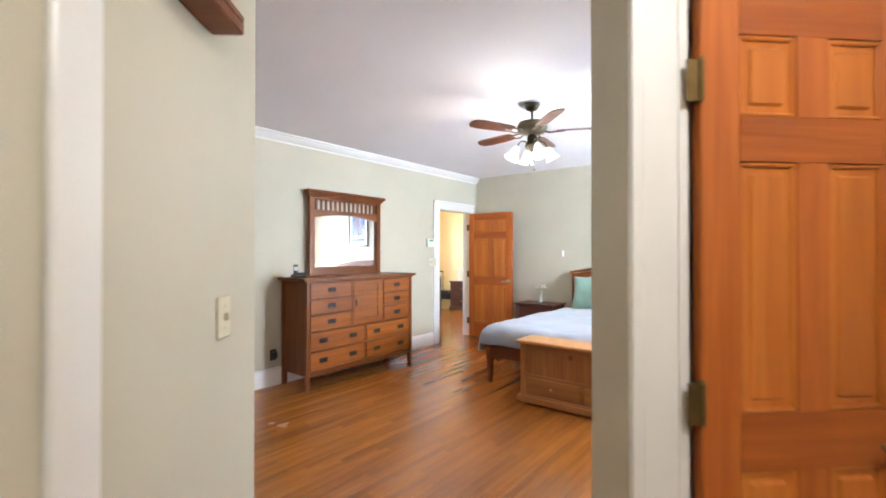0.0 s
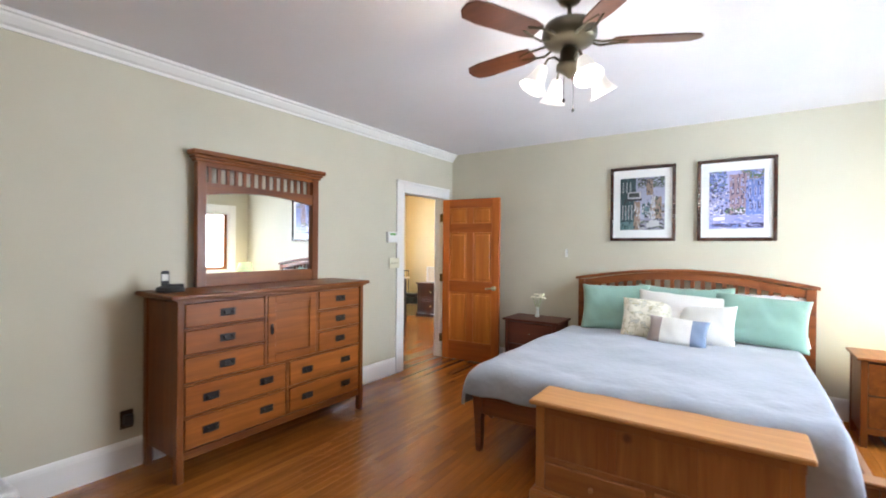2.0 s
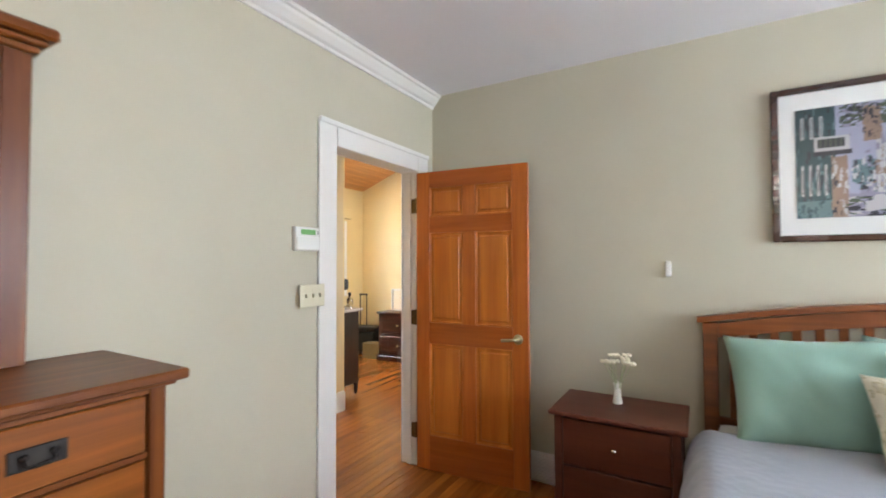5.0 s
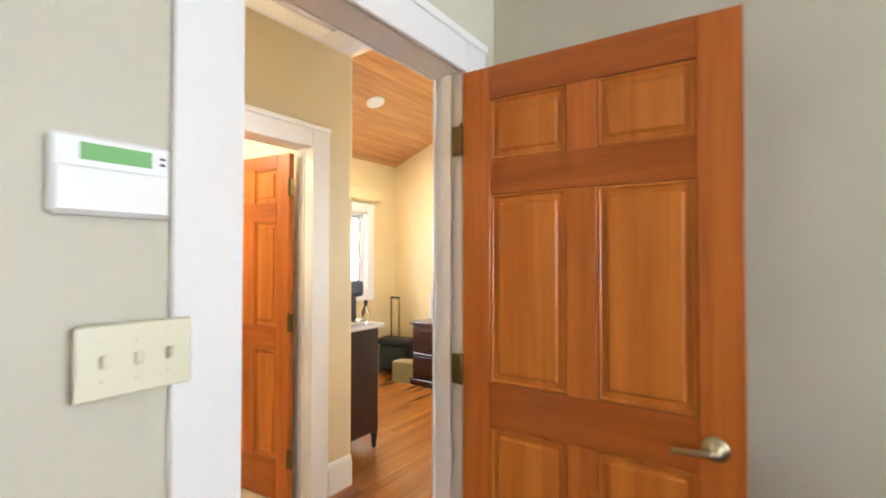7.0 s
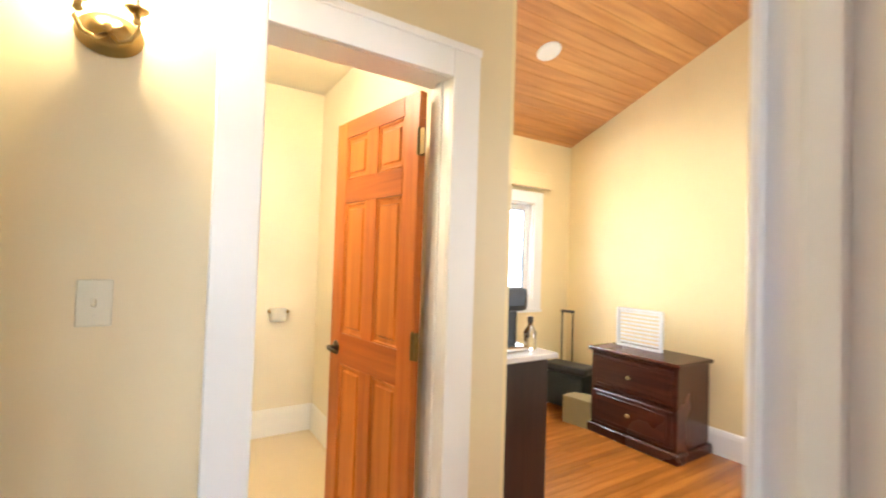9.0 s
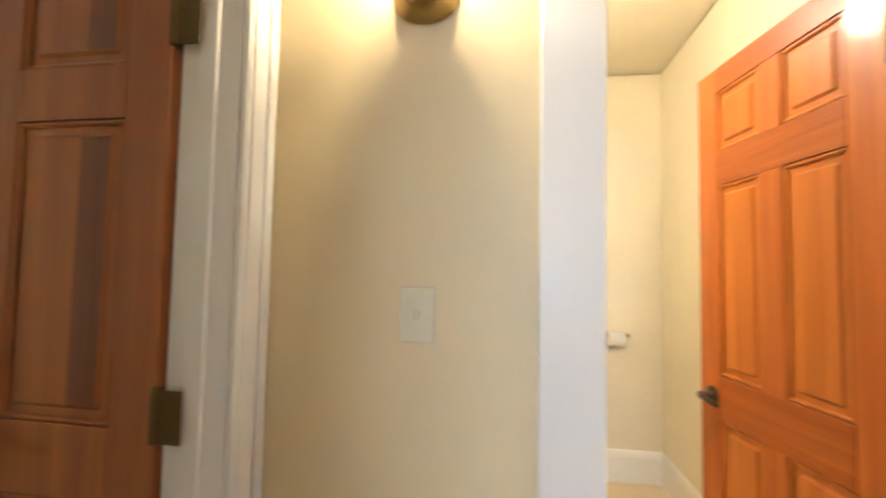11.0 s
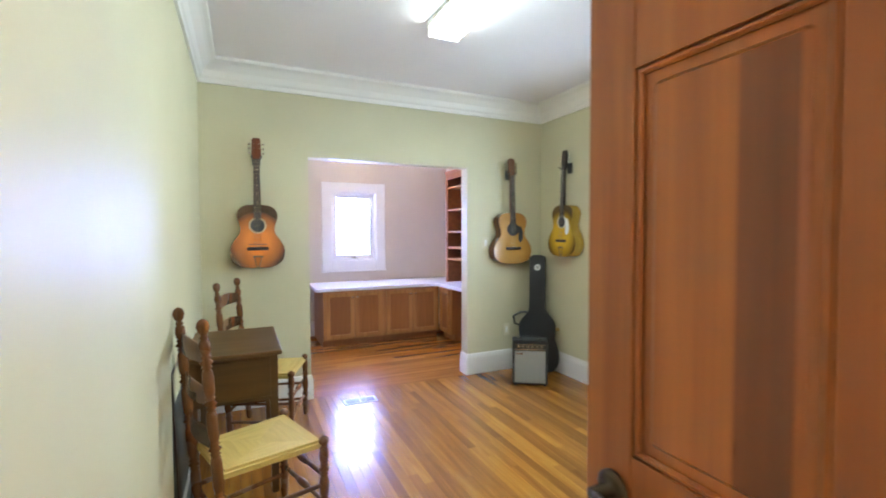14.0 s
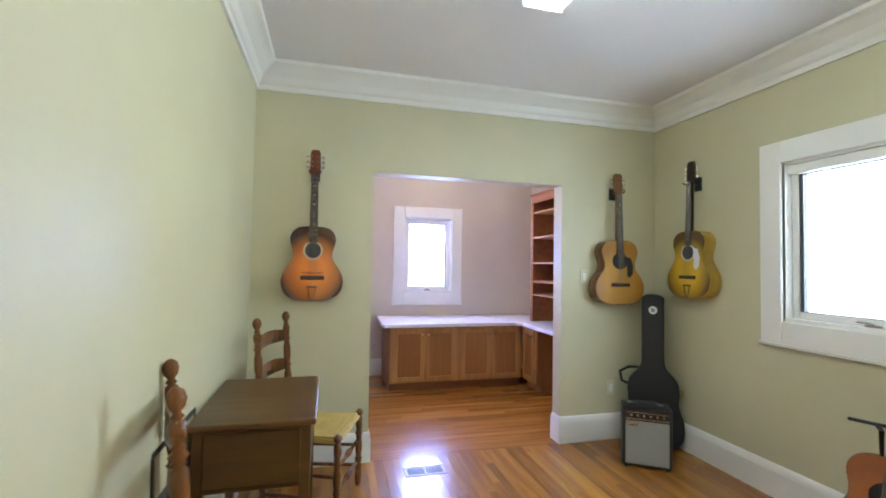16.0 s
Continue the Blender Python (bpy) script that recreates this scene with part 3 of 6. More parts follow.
six_panel("panel_door", pose(-5.70, 6.076, 0, 0, 0, 188.3), 0.66, 2, "varnished orange fir six-panel bathroom door standing open", h=2.0, lever=1, handle=DARK_LEVER)
six_panel("panel_door", pose(-5.498, 4.645, 0, 0, 0, -91), 0.46, 1, "narrow dark fir three-panel door with a darker board, standing open", lever=1, woods=(FIR_AGED, FIR_AGED, FIR_AGED), dark_board=True, handle=DARK_LEVER, leaf=0.06)
six_panel("panel_door", E0 @ pose(1.045, 0.65, 0, 0, 0, 86), 0.59, 2, "narrow varnished fir six-panel closet door, closed", lever=1)


def window(name, m, w, h, out, sash, sashes=1, shade=0.0, label="", gasket=0.0):
    """A casement window; local x along the wall, y into the room, origin at the middle of the sill line."""
    o = thing(name, m, label or "white trimmed casement window with a bright pane", "window")
    o["kind"] = "structure"
    for n, b in (("left_casing", (-w / 2 - out, 0, -out, -w / 2, 0.02, h + out)), ("right_casing", (w / 2, 0, -out, w / 2 + out, 0.02, h + out)), ("head_casing", (-w / 2, 0.001, h, w / 2, 0.021, h + out)), ("apron", (-w / 2, 0.001, -out, w / 2, 0.021, 0))):
        bm = bmesh.new()
        bx(bm, *b, 0.004)
        part(n, bm, TRIM, o)
    part("sill", one(-w / 2 - out - 0.01, 0, -out - 0.02, w / 2 + out + 0.01, 0.028, -out, 0.004), TRIM, o)
    for n, b in (("lining", (-w / 2, -0.13, 0, -w / 2 + 0.015, 0, h)), ("lining", (w / 2 - 0.015, -0.13, 0, w / 2, 0, h)), ("lining", (-w / 2 + 0.015, -0.13, h - 0.015, w / 2 - 0.015, 0, h)), ("lining", (-w / 2 + 0.015, -0.13, 0, w / 2 - 0.015, 0, 0.02))):
        part(n, one(*b), TRIM, o)
    each = (w - 0.03) / sashes
    for k in range(sashes):
        x0 = -w / 2 + 0.015 + k * each
        x1 = x0 + each
        f = 0.055 - gasket * 0.6
        bm = bmesh.new()
        for b in ((x0, -0.09, 0.02, x0 + f, -0.05, h - 0.015), (x1 - f, -0.09, 0.02, x1, -0.05, h - 0.015), (x0 + f, -0.09, h - 0.015 - f, x1 - f, -0.05, h - 0.015), (x0 + f, -0.09, 0.02, x1 - f, -0.05, 0.02 + f)):
            bx(bm, *b, 0.004)
        s = part("sash", bm, sash, o)
        if gasket:
            bm = bmesh.new()
            xa, xb, za, zb = x0 + f, x1 - f, 0.02 + f, h - 0.015 - f
            for b in ((xa, za, xa + gasket, zb), (xb - gasket, za, xb, zb), (xa + gasket, zb - gasket, xb - gasket, zb), (xa + gasket, za, xb - gasket, za + 0.004)):
                bx(bm, b[0], -0.088, b[1], b[2], -0.052, b[3])
            part("gasket", bm, SASH_DARK, s, "dark sash gasket")
        g = part("pane", one(x0 + f - 0.005, -0.072, 0.02 + f - 0.005, x1 - f + 0.005, -0.068, h - 0.01 - f), GLASS, s)
        g.visible_shadow = False
        bm = bmesh.new()
        bx(bm, (x0 + x1) / 2 - 0.05, -0.05, 0.021, (x0 + x1) / 2 + 0.02, -0.025, 0.034, 0.004)
        tube(bm, [((x0 + x1) / 2 - 0.02, -0.035, 0.034), ((x0 + x1) / 2 + 0.0, -0.02, 0.042), ((x0 + x1) / 2 + 0.045, -0.018, 0.04)], 0.006, 6)
        part("crank", bm, NICKEL, o, "small metal crank handle")
    if shade:
        bm = bmesh.new()
        bx(bm, -w / 2 + 0.02, -0.045, h - shade, w / 2 - 0.02, -0.008, h - 0.016, 0.008)
        part("rolled_shade", bm, WHITE, o, "white shade rolled up")
    return o


window("window_1", pose(0.52, 4.73, 0.95, 0, 0, 90), 1.90, 1.10, 0.12, DRAWER, 2, 0.05, "double wooden casement window with white trim")
window("window_2", pose(-7.75, 2.525, 1.05, 0, 0, -90), 0.81, 0.94, 0.13, TRIM, 1, 0.075, gasket=0.022)
window("window_3", pose(-6.345, -1.25, 1.0, 0, 0, 0), 0.61, 0.93, 0.135, TRIM, 1, gasket=0.008)
window("window_4", pose(-7.35, 7.985, 1.02, 0, 0, -90), 0.53, 0.91, 0.11, TRIM, 1, gasket=0.01)
window("window_5", pose(-4.475, 7.6, 0.9, 0, 0, 90), 1.1, 1.2, 0.11, TRIM, 1)
for k, (x0, y0, x1, y1) in enumerate(((4.0, -3.0, 4.05, 12.0), (-12.5, -6.0, -12.45, 16.0), (-12.4, -5.5, -1.0, -5.45), (-1.5, 6.7, -1.45, 12.0))):
    setting("backdrop_%d" % (k + 1), one(x0, y0, -0.3, x1, y1, 6.5), OUT, "blank bright overcast daylight outside", "backdrop")
part_head = one(-7.34, 7.6, 2.07, -7.27, 8.42, 2.22, 0.008)
tagged(part("window_valance", part_head, PAINT_STUDIO), "cream box valance above the window", "valance")
setting("ground", one(-60, -60, -0.35, 60, 60, -0.3), paint("lawn", (0.10, 0.13, 0.05), 0.9), "plain ground outside", "ground")
setting("floor_base", one(-8.0, -3.0, -0.12, 2.8, 9.0, -0.016), SUB, "sub-floor under the oak strips", "floor")
setting("floor_bath", one(-7.74, 4.78, -0.016, -5.62, 6.3, 0.0), TILE, "cream tiled bathroom floor", "floor")

# ---- bedroom things ----


def bail(parent, y, z, x):
    """Mission style bail pull on a plate, on a face at x that looks along +x."""
    bm = bmesh.new()
    bx(bm, x, y - 0.052, z - 0.024, x + 0.004, y + 0.052, z + 0.024, 0.002)
    lathe(bm, [(0.006, 0), (0.006, 0.014), (0.008, 0.017), (0.003, 0.02)], 8, pose(x, y - 0.026, z + 0.006, 0, 90, 0))
    lathe(bm, [(0.006, 0), (0.006, 0.014), (0.008, 0.017), (0.003, 0.02)], 8, pose(x, y + 0.026, z + 0.006, 0, 90, 0))
    tube(bm, [(x + 0.012, y - 0.026, z + 0.006), (x + 0.02, y - 0.026, z - 0.01), (x + 0.022, y - 0.015, z - 0.014), (x + 0.022, y + 0.015, z - 0.014), (x + 0.02, y + 0.026, z - 0.01), (x + 0.012, y + 0.026, z + 0.006)], 0.0035, 6)
    return part("pull", bm, BRONZE, parent, "dark bronze bail pull")


def knob(parent, at, r=0.014, rx=0, ry=90, rz=0, material=None):
    bm = lathe(bmesh.new(), [(r * 0.5, 0), (r * 0.45, r * 0.7), (r, r * 1.2), (r * 0.95, r * 1.7), (r * 0.4, r * 2)], 12, pose(*at, rx, ry, rz))
    return part("knob", bm, material or BRASS, parent, "", True)


def dresser():
    d = thing("dresser", pose(-4.34, 3.14, 0), "cherry stained mission dresser with eleven bail pull drawers", "dresser")
    F = 0.455
    hw = 0.77
    for y in (-hw, hw - 0.042):
        for x in (0.0, F - 0.05):
            part("post", one(x, y, 0, x + 0.05, y + 0.042, 1.10, 0.004), CHERRY_V, d)
    for y0, y1 in ((-hw + 0.01, -hw + 0.03), (hw - 0.03, hw - 0.01)):
        bm = bmesh.new()
        bx(bm, 0.05, y0, 0.14, F - 0.05, y1, 1.10)
        part("side_panel", bm, CHERRY_V, d)
    part("back_panel", one(0.0, -hw + 0.042, 0.14, 0.012, hw - 0.042, 1.10), CHERRY_V, d)
    bm = bmesh.new()
    bx(bm, 0.012, -hw + 0.042, 0.13, F - 0.02, hw - 0.042, 0.15)
    bx(bm, F - 0.035, -hw + 0.042, 0.13, F - 0.006, hw - 0.042, 0.18, 0.003)
    part("bottom_rail", bm, CHERRY, d)
    bm = bmesh.new()
    for z in (0.38, 0.58):
        bx(bm, F - 0.03, -hw + 0.042, z - 0.007, F - 0.008, hw - 0.042, z + 0.007)
    for z in (0.752, 0.915):
        bx(bm, F - 0.03, -hw + 0.042, z - 0.007, F - 0.008, -0.192, z + 0.007)
        bx(bm, F - 0.03, 0.282, z - 0.007, F - 0.008, hw - 0.042, z + 0.007)
    bx(bm, F - 0.03, -hw + 0.042, 1.073, F - 0.006, hw - 0.042, 1.10)
    for y, za, zb in ((-0.18, 0.58, 1.08), (0.27, 0.58, 1.08), (0.0, 0.185, 0.58)):
        bx(bm, F - 0.03, y - 0.012, za, F - 0.007, y + 0.012, zb)
    part("face_frame", bm, CHERRY, d)
    bm = bmesh.new()
    bx(bm, -0.01, -hw - 0.045, 1.10, F + 0.035, hw + 0.045, 1.128, 0.006)
    bx(bm, 0.0, -hw - 0.02, 1.088, F + 0.015, hw + 0.02, 1.10, 0.004)
    part("top", bm, CHERRY, d)
    upper, lower = ((-0.725, -0.195), (0.285, 0.725)), ((-0.725, -0.015), (0.015, 0.725))
    rows = [((0.922, 1.072), upper), ((0.759, 0.908), upper), ((0.588, 0.745), upper), ((0.388, 0.572), lower), ((0.185, 0.373), lower)]
    for (z0, z1), cols in rows:
        for y0, y1 in cols:
            f = part("drawer", one(F - 0.2, y0 + 0.003, z0 + 0.003, F - 0.003, y1 - 0.003, z1 - 0.003, 0.003), DRAWER, d)
            if y1 - y0 > 0.6:
                bail(f, y0 + 0.16, (z0 + z1) / 2, F - 0.003)
                bail(f, y1 - 0.16, (z0 + z1) / 2, F - 0.003)
            else:
                bail(f, (y0 + y1) / 2, (z0 + z1) / 2, F - 0.003)
    y0, y1, z0, z1 = -0.165, 0.255, 0.59, 1.070
    c = part("cabinet_door", one(F - 0.03, y0 + 0.002, z0 + 0.002, F - 0.02, y1 - 0.002, z1 - 0.002), DRAWER, d)
    for b in ((y0, z0, y0 + 0.06, z1), (y1 - 0.06, z0, y1, z1), (y0 + 0.06, z0, y1 - 0.06, z0 + 0.06), (y0 + 0.06, z1 - 0.06, y1 - 0.06, z1)):
        part("door_frame", one(F - 0.0199, b[0], b[1], F - 0.003, b[2], b[3], 0.002), DRAWER, c)
    part("door_panel", one(F - 0.0198, y0 + 0.058, z0 + 0.058, F - 0.013, y1 - 0.058, z1 - 0.058), DRAWER, c)
    bm = bmesh.new()
    bx(bm, F - 0.003, y0 + 0.018, 0.80, F + 0.001, y0 + 0.042, 0.87, 0.002)
    tube(bm, [(F + 0.001, y0 + 0.03, 0.85), (F + 0.016, y0 + 0.03, 0.84), (F + 0.016, y0 + 0.03, 0.815), (F + 0.004, y0 + 0.03, 0.80)], 0.005, 6)
    part("drop_pull", bm, BRONZE, c, "dark bronze drop pull")
    return d


dresser()


def dresser_mirror():
    m = thing("dresser_mirror", pose(-4.30, 3.205, 1.129), "cherry framed arched mirror standing on the dresser", "mirror")
    hw = 0.53
    X0, X1 = -0.02, 0.02
    for y in (-hw, hw - 0.065):
        part("side_post", one(X0 - 0.005, y, 0, X1 + 0.005, y + 0.065, 0.885, 0.003), CHERRY_V, m)
    part("bottom_rail", one(X0, -hw + 0.065, 0.0, X1, hw - 0.065, 0.095, 0.003), CHERRY, m)
    part("top_rail", one(X0, -hw + 0.065, 0.855, X1, hw - 0.065, 0.885, 0.003), CHERRY, m)
    n = 24
    w = hw - 0.065
    out = [(-w, 0.745)]
    out += [(-w + 2 * w * k / n, 0.655 + 0.045 * math.sin(math.pi * k / n)) for k in range(n + 1)]
    out += [(w, 0.745)]
    bm = prism(bmesh.new(), out[::-1], X0, X1, 0, Matrix(((0, 0, 1, 0), (1, 0, 0, 0), (0, 1, 0, 0), (0, 0, 0, 1))))
    part("arched_rail", bm, CHERRY, m)
    for k in range(14):
        y = -w + 2 * w * (k + 0.5) / 14
        part("slat", one(-0.008, y - 0.014, 0.745, 0.008, y + 0.014, 0.855, 0.002), CHERRY_V, m)
    bm = bmesh.new()
    bx(bm, X0 - 0.01, -hw - 0.015, 0.885, X1 + 0.015, hw + 0.015, 0.905, 0.004)
    bx(bm, X0 - 0.01, -hw - 0.03, 0.905, X1 + 0.03, hw + 0.03, 0.925, 0.006)
    bx(bm, X0 - 0.01, -hw - 0.05, 0.925, X1 + 0.05, hw + 0.05, 0.962, 0.008)
    part("cornice", bm, CHERRY, m)
    part("backing", one(-0.017, -w - 0.005, 0.09, -0.010, w + 0.005, 0.72), CHERRY_V, m)
    part("mirror_glass", one(-0.010, -w - 0.004, 0.09, -0.004, w + 0.004, 0.705), MIRROR, m, "clear silvered mirror glass")
    return m


dresser_mirror()

ph = thing("cordless_phone", pose(-4.13, 2.44, 1.128, 0, 0, -25), "black desk phone base with a small silver-faced handset", "phone")
bm = bmesh.new()
lathe(bm, [(0.068, 0), (0.072, 0.012), (0.066, 0.03), (0.04, 0.042), (0.0, 0.044)], 20, Matrix.Diagonal((0.8, 1.15, 1, 1)))
bx(bm, -0.035, -0.02, 0.02, 0.03, 0.075, 0.05, 0.012)
part("base", bm, BLACK, ph)
hs = part("handset", one(-0.014, -0.052, 0.035, 0.014, -0.006, 0.135, 0.01, pose(0, 0, 0, 0, -8, 0)), BLACK, ph)
part("face", one(0.011, -0.047, 0.07, 0.0155, -0.011, 0.112, 0.002, pose(0, 0, 0, 0, -8, 0)), WHITE, hs, "pale silver face")
part("keypad", one(0.02, 0.0, 0.049, 0.028, 0.06, 0.053, 0.001), NICKEL, ph, "grey keys")
pl = thing("wall_outlet", pose(-4.36, 2.286, 0.317), "wall outlet with a black plug-in adapter", "outlet")
part("plate", one(0, -0.036, -0.058, 0.006, 0.036, 0.058, 0.002), DARK_LEVER, pl, "dark bronze cover plate")
part("adapter", one(0.006, -0.026, -0.03, 0.05, 0.026, 0.034, 0.005), BLACK, pl, "black plug-in adapter")

# alarm keypad, switch plates, sensor, vent
kp = thing("alarm_keypad", pose(-4.36, 4.812, 1.470), "white alarm keypad with a green display", "keypad")
part("body", one(0, -0.079, 0, 0.03, 0.079, 0.12, 0.005), WHITE, kp)
part("display", one(0.03, -0.045, 0.082, 0.0312, 0.05, 0.108), LCD, kp, "glowing green display")
part("mounting_plate", one(0.0, 0.079, 0.0, 0.004, 0.092, 0.112, 0.001), IVORY, kp, "ivory plate edge behind the keypad")
part("cover", one(0.03, -0.075, 0.004, 0.036, 0.075, 0.072, 0.003), WHITE, kp)
for k in range(2):
    part("indicator", one(0.03, 0.062, 0.088 + k * 0.01, 0.0315, 0.07, 0.092 + k * 0.01), BLACK, kp)


def switch_plate(m, gangs, label):
    s = thing("switch_plate", m, label, "light switch", "switch plates")
    w = 0.072 + 0.046 * (gangs - 1)
    part("plate", one(-w / 2, 0, -0.057, w / 2, 0.007, 0.057, 0.003), IVORY, s)
    for k in range(gangs):
        x = (k - (gangs - 1) / 2) * 0.046
        part("toggle", one(x - 0.005, 0.005, -0.012, x + 0.005, 0.02, 0.008, 0.002, pose(0, 0, 0, 12)), IVORY, s)
        for z in (-0.03, 0.03):
            bm = lathe(bmesh.new(), [(0.003, 0), (0.003, 0.0012), (0.001, 0.002)], 8, pose(x, 0.007, z, -90))
            part("screw", bm, IVORY, s)
    return s


switch_plate(pose(-4.336, 4.845, 1.245, 0, 0, -90), 3, "ivory triple toggle switch plate beside the door")
switch_plate(pose(-5.60, 5.126, 1.226, 0, 0, -90), 1, "ivory single toggle switch plate under the sconce")
switch_plate(E0 @ pose(1.21, -0.56, 1.215, 0, 0, 0), 1, "ivory single toggle switch plate in the entry")
se = thing("door_sensor", pose(-2.79, 6.05, 1.37), "small white wall sensor", "sensor")
part("body", one(-0.014, -0.024, -0.045, 0.014, 0, 0.045, 0.006), WHITE, se)
ve = thing("wall_vent", pose(-3.50, 6.03, 0.10), "white louvred wall vent in the baseboard", "vent")
part("frame", one(-0.09, -0.012, -0.085, 0.09, 0, 0.085, 0.003), TRIM, ve)
for k in range(9):
    part("louvre", one(-0.075, -0.02, -0.072 + k * 0.017, 0.075, -0.011, -0.064 + k * 0.017, 0.0, None), TRIM, ve)


# slipper chair
def lattice(name, a, b):
    m = mat(name, a, 0.9)
    n, l, bs = nodes(m)
    co = n.new("ShaderNodeTexCoord")
    mp = n.new("ShaderNodeMapping")
    mp.inputs["Rotation"].default_value = (0.6, 0.7, 0.78)
    l.new(co.outputs["Object"], mp.inputs[0])
    v = n.new("ShaderNodeTexVoronoi")
    v.feature = "DISTANCE_TO_EDGE"
    v.inputs["Scale"].default_value = 36
    v.inputs["Randomness"].default_value = 0.15
    l.new(mp.outputs[0], v.inputs["Vector"])
    r = ramp(n, l, v.outputs["Distance"], [(0.07, b), (0.12, a), (0.24, a), (0.27, b), (0.31, a)])
    l.new(r.outputs[0], bs.inputs["Base Color"])
    f = tex_noise(n, l, 400, 2)
    bump(n, l, bs, f.outputs[0], 0.3, 0.003)
    return m


TRELLIS = lattice("trellis_fabric", (0.50, 0.50, 0.52), (0.66, 0.655, 0.66))
ch = thing("slipper_chair", pose(-3.925, 1.295, 0, 0, 0, 4), "armless slipper chair in grey and white trellis fabric", "chair")
bm = one(-0.36, -0.30, 0.20, 0.40, 0.30, 0.43, 0.035)
part("seat", bm, TRELLIS, ch, "", True)
bm = bx(bmesh.new(), -0.05, -0.295, 0, 0.06, 0.295, 0.42, 0.035, pose(-0.34, 0, 0.40, 0, -9, 0))
part("backrest", bm, TRELLIS, ch, "", True)
for x, y in ((0.35, 0.25), (0.35, -0.25), (-0.31, 0.25), (-0.31, -0.25)):
    part("leg", lathe(bmesh.new(), [(0.024, 0), (0.038, 0.21)], 4, pose(x, y, 0, 0, 0, 45)), DARKWOOD, ch, "dark tapered wooden leg")


# bed
def cushion(name, w, h, t, m, material, parent=None, label="", pinch=0.07, seed=0, cat="pillow", group="bed pillows"):
    """A stuffed pillow w by h, t thick, standing in its local x-z plane."""
    n = 26
    bm = bmesh.new()
    rows = {}
    for side in (1, -1):
        for i in range(n + 1):
            for j in range(n + 1):
                u, v = -1 + 2 * i / n, -1 + 2 * j / n
                rim = i in (0, n) or j in (0, n)
                if rim and side < 0:
                    rows[side, i, j] = rows[1, i, j]
                    continue
                puff = (max(0, 1 - abs(u) ** 2.6) * max(0, 1 - abs(v) ** 2.6)) ** 0.55
                x = u * w / 2 * (1 - pinch * (1 - v * v) * abs(u) ** 3)
                z = v * h / 2 * (1 - pinch * (1 - u * u) * abs(v) ** 3)
                fold = 0.012 * noise.noise((x * 7 + seed * 9.1, z * 7, side * 3.3 + seed)) + 0.009 * noise.noise((x * 15 + z * 9 + seed, z * 5 - x * 4, seed * 2.7))
                y = side * t / 2 * puff + fold
                rows[side, i, j] = bm.verts.new((x, y, z + h / 2))
    for side in (1, -1):
        for i in range(n):
            for j in range(n):
                q = [rows[side, i, j], rows[side, i + 1, j], rows[side, i + 1, j + 1], rows[side, i, j + 1]]
                bm.faces.new(q if side < 0 else q[::-1])
    bmesh.ops.recalc_face_normals(bm, faces=bm.faces[:])
    o = part(name, bm, material, parent, label, True)
    o.matrix_world = m
    if parent is None:
        tagged(o, label, cat, group)
    return o


bed = thing("bed", pose(-1.62, 6.03, 0), "wooden slatted bed with a low footboard", "bed")
bw = 1.03
hb = 0.975
for s in (-1, 1):
    part("headboard_post", one(s * hb - 0.035, -0.06, 0, s * hb + 0.035, -0.01, 1.09, 0.005), BED_WOOD, bed)
    part("side_rail", one(s * (hb - 0.0) - 0.015, -2.16, 0.22, s * (hb - 0.0) + 0.015, -0.06, 0.40, 0.004), BED_WOOD, bed)
    bm = bmesh.new()
    prof = [(0.026, 0), (0.03, 0.05), (0.036, 0.2), (0.05, 0.36), (0.05, 0.385)]
    lathe(bm, prof, 4, pose(s * (bw + 0.0), -2.22, 0, 0, 0, 45))
    part("foot_leg", bm, BED_WOOD, bed)
n = 30
arc = [(-hb - 0.06 + 2 * (hb + 0.06) * k / n, 1.085 + 0.115 * math.sin(math.pi * k / n)) for k in range(n + 1)]
rot = Matrix(((1, 0, 0, 0), (0, 0, -1, 0), (0, 1, 0, 0), (0, 0, 0, 1)))
part("top_rail", prism(bmesh.new(), arc + [(x, z + 0.03) for x, z in arc[::-1]], 0.0, 0.075, 0.004, rot), BED_WOOD, bed)
under = [(x * 0.92, z - 0.001) for x, z in arc]
part("arched_rail", prism(bmesh.new(), [(x, z - 0.075) for x, z in under] + under[::-1], 0.02, 0.05, 0.002, rot), BED_WOOD, bed)
part("lower_rail", one(-hb + 0.035, -0.05, 0.45, hb - 0.035, -0.02, 0.60, 0.003), BED_WOOD, bed)
for k in range(21):
    x = -hb + 0.1 + (2 * hb - 0.2) * k / 20
    part("slat", one(x - 0.018, -0.044, 0.60, x + 0.018, -0.026, 1.035 + 0.1 * math.cos(x / hb * 1.45), 0.002), BED_WOOD, bed)
part("footboard_rail", one(-bw + 0.03, -2.245, 0.27, bw - 0.03, -2.205, 0.385, 0.004), BED_WOOD, bed)
part("footboard_cap", one(-bw - 0.05, -2.27, 0.385, bw + 0.05, -2.17, 0.408, 0.006), BED_WOOD, bed)
part("box_spring", one(-0.93, -2.16, 0.30, 0.80, -0.07, 0.40, 0.02), SHEET, bed)
mt = part("mattress", one(-0.95, -2.15, 0.40, 0.83, -0.07, 0.585, 0.045), SHEET, bed, "white mattress", True)

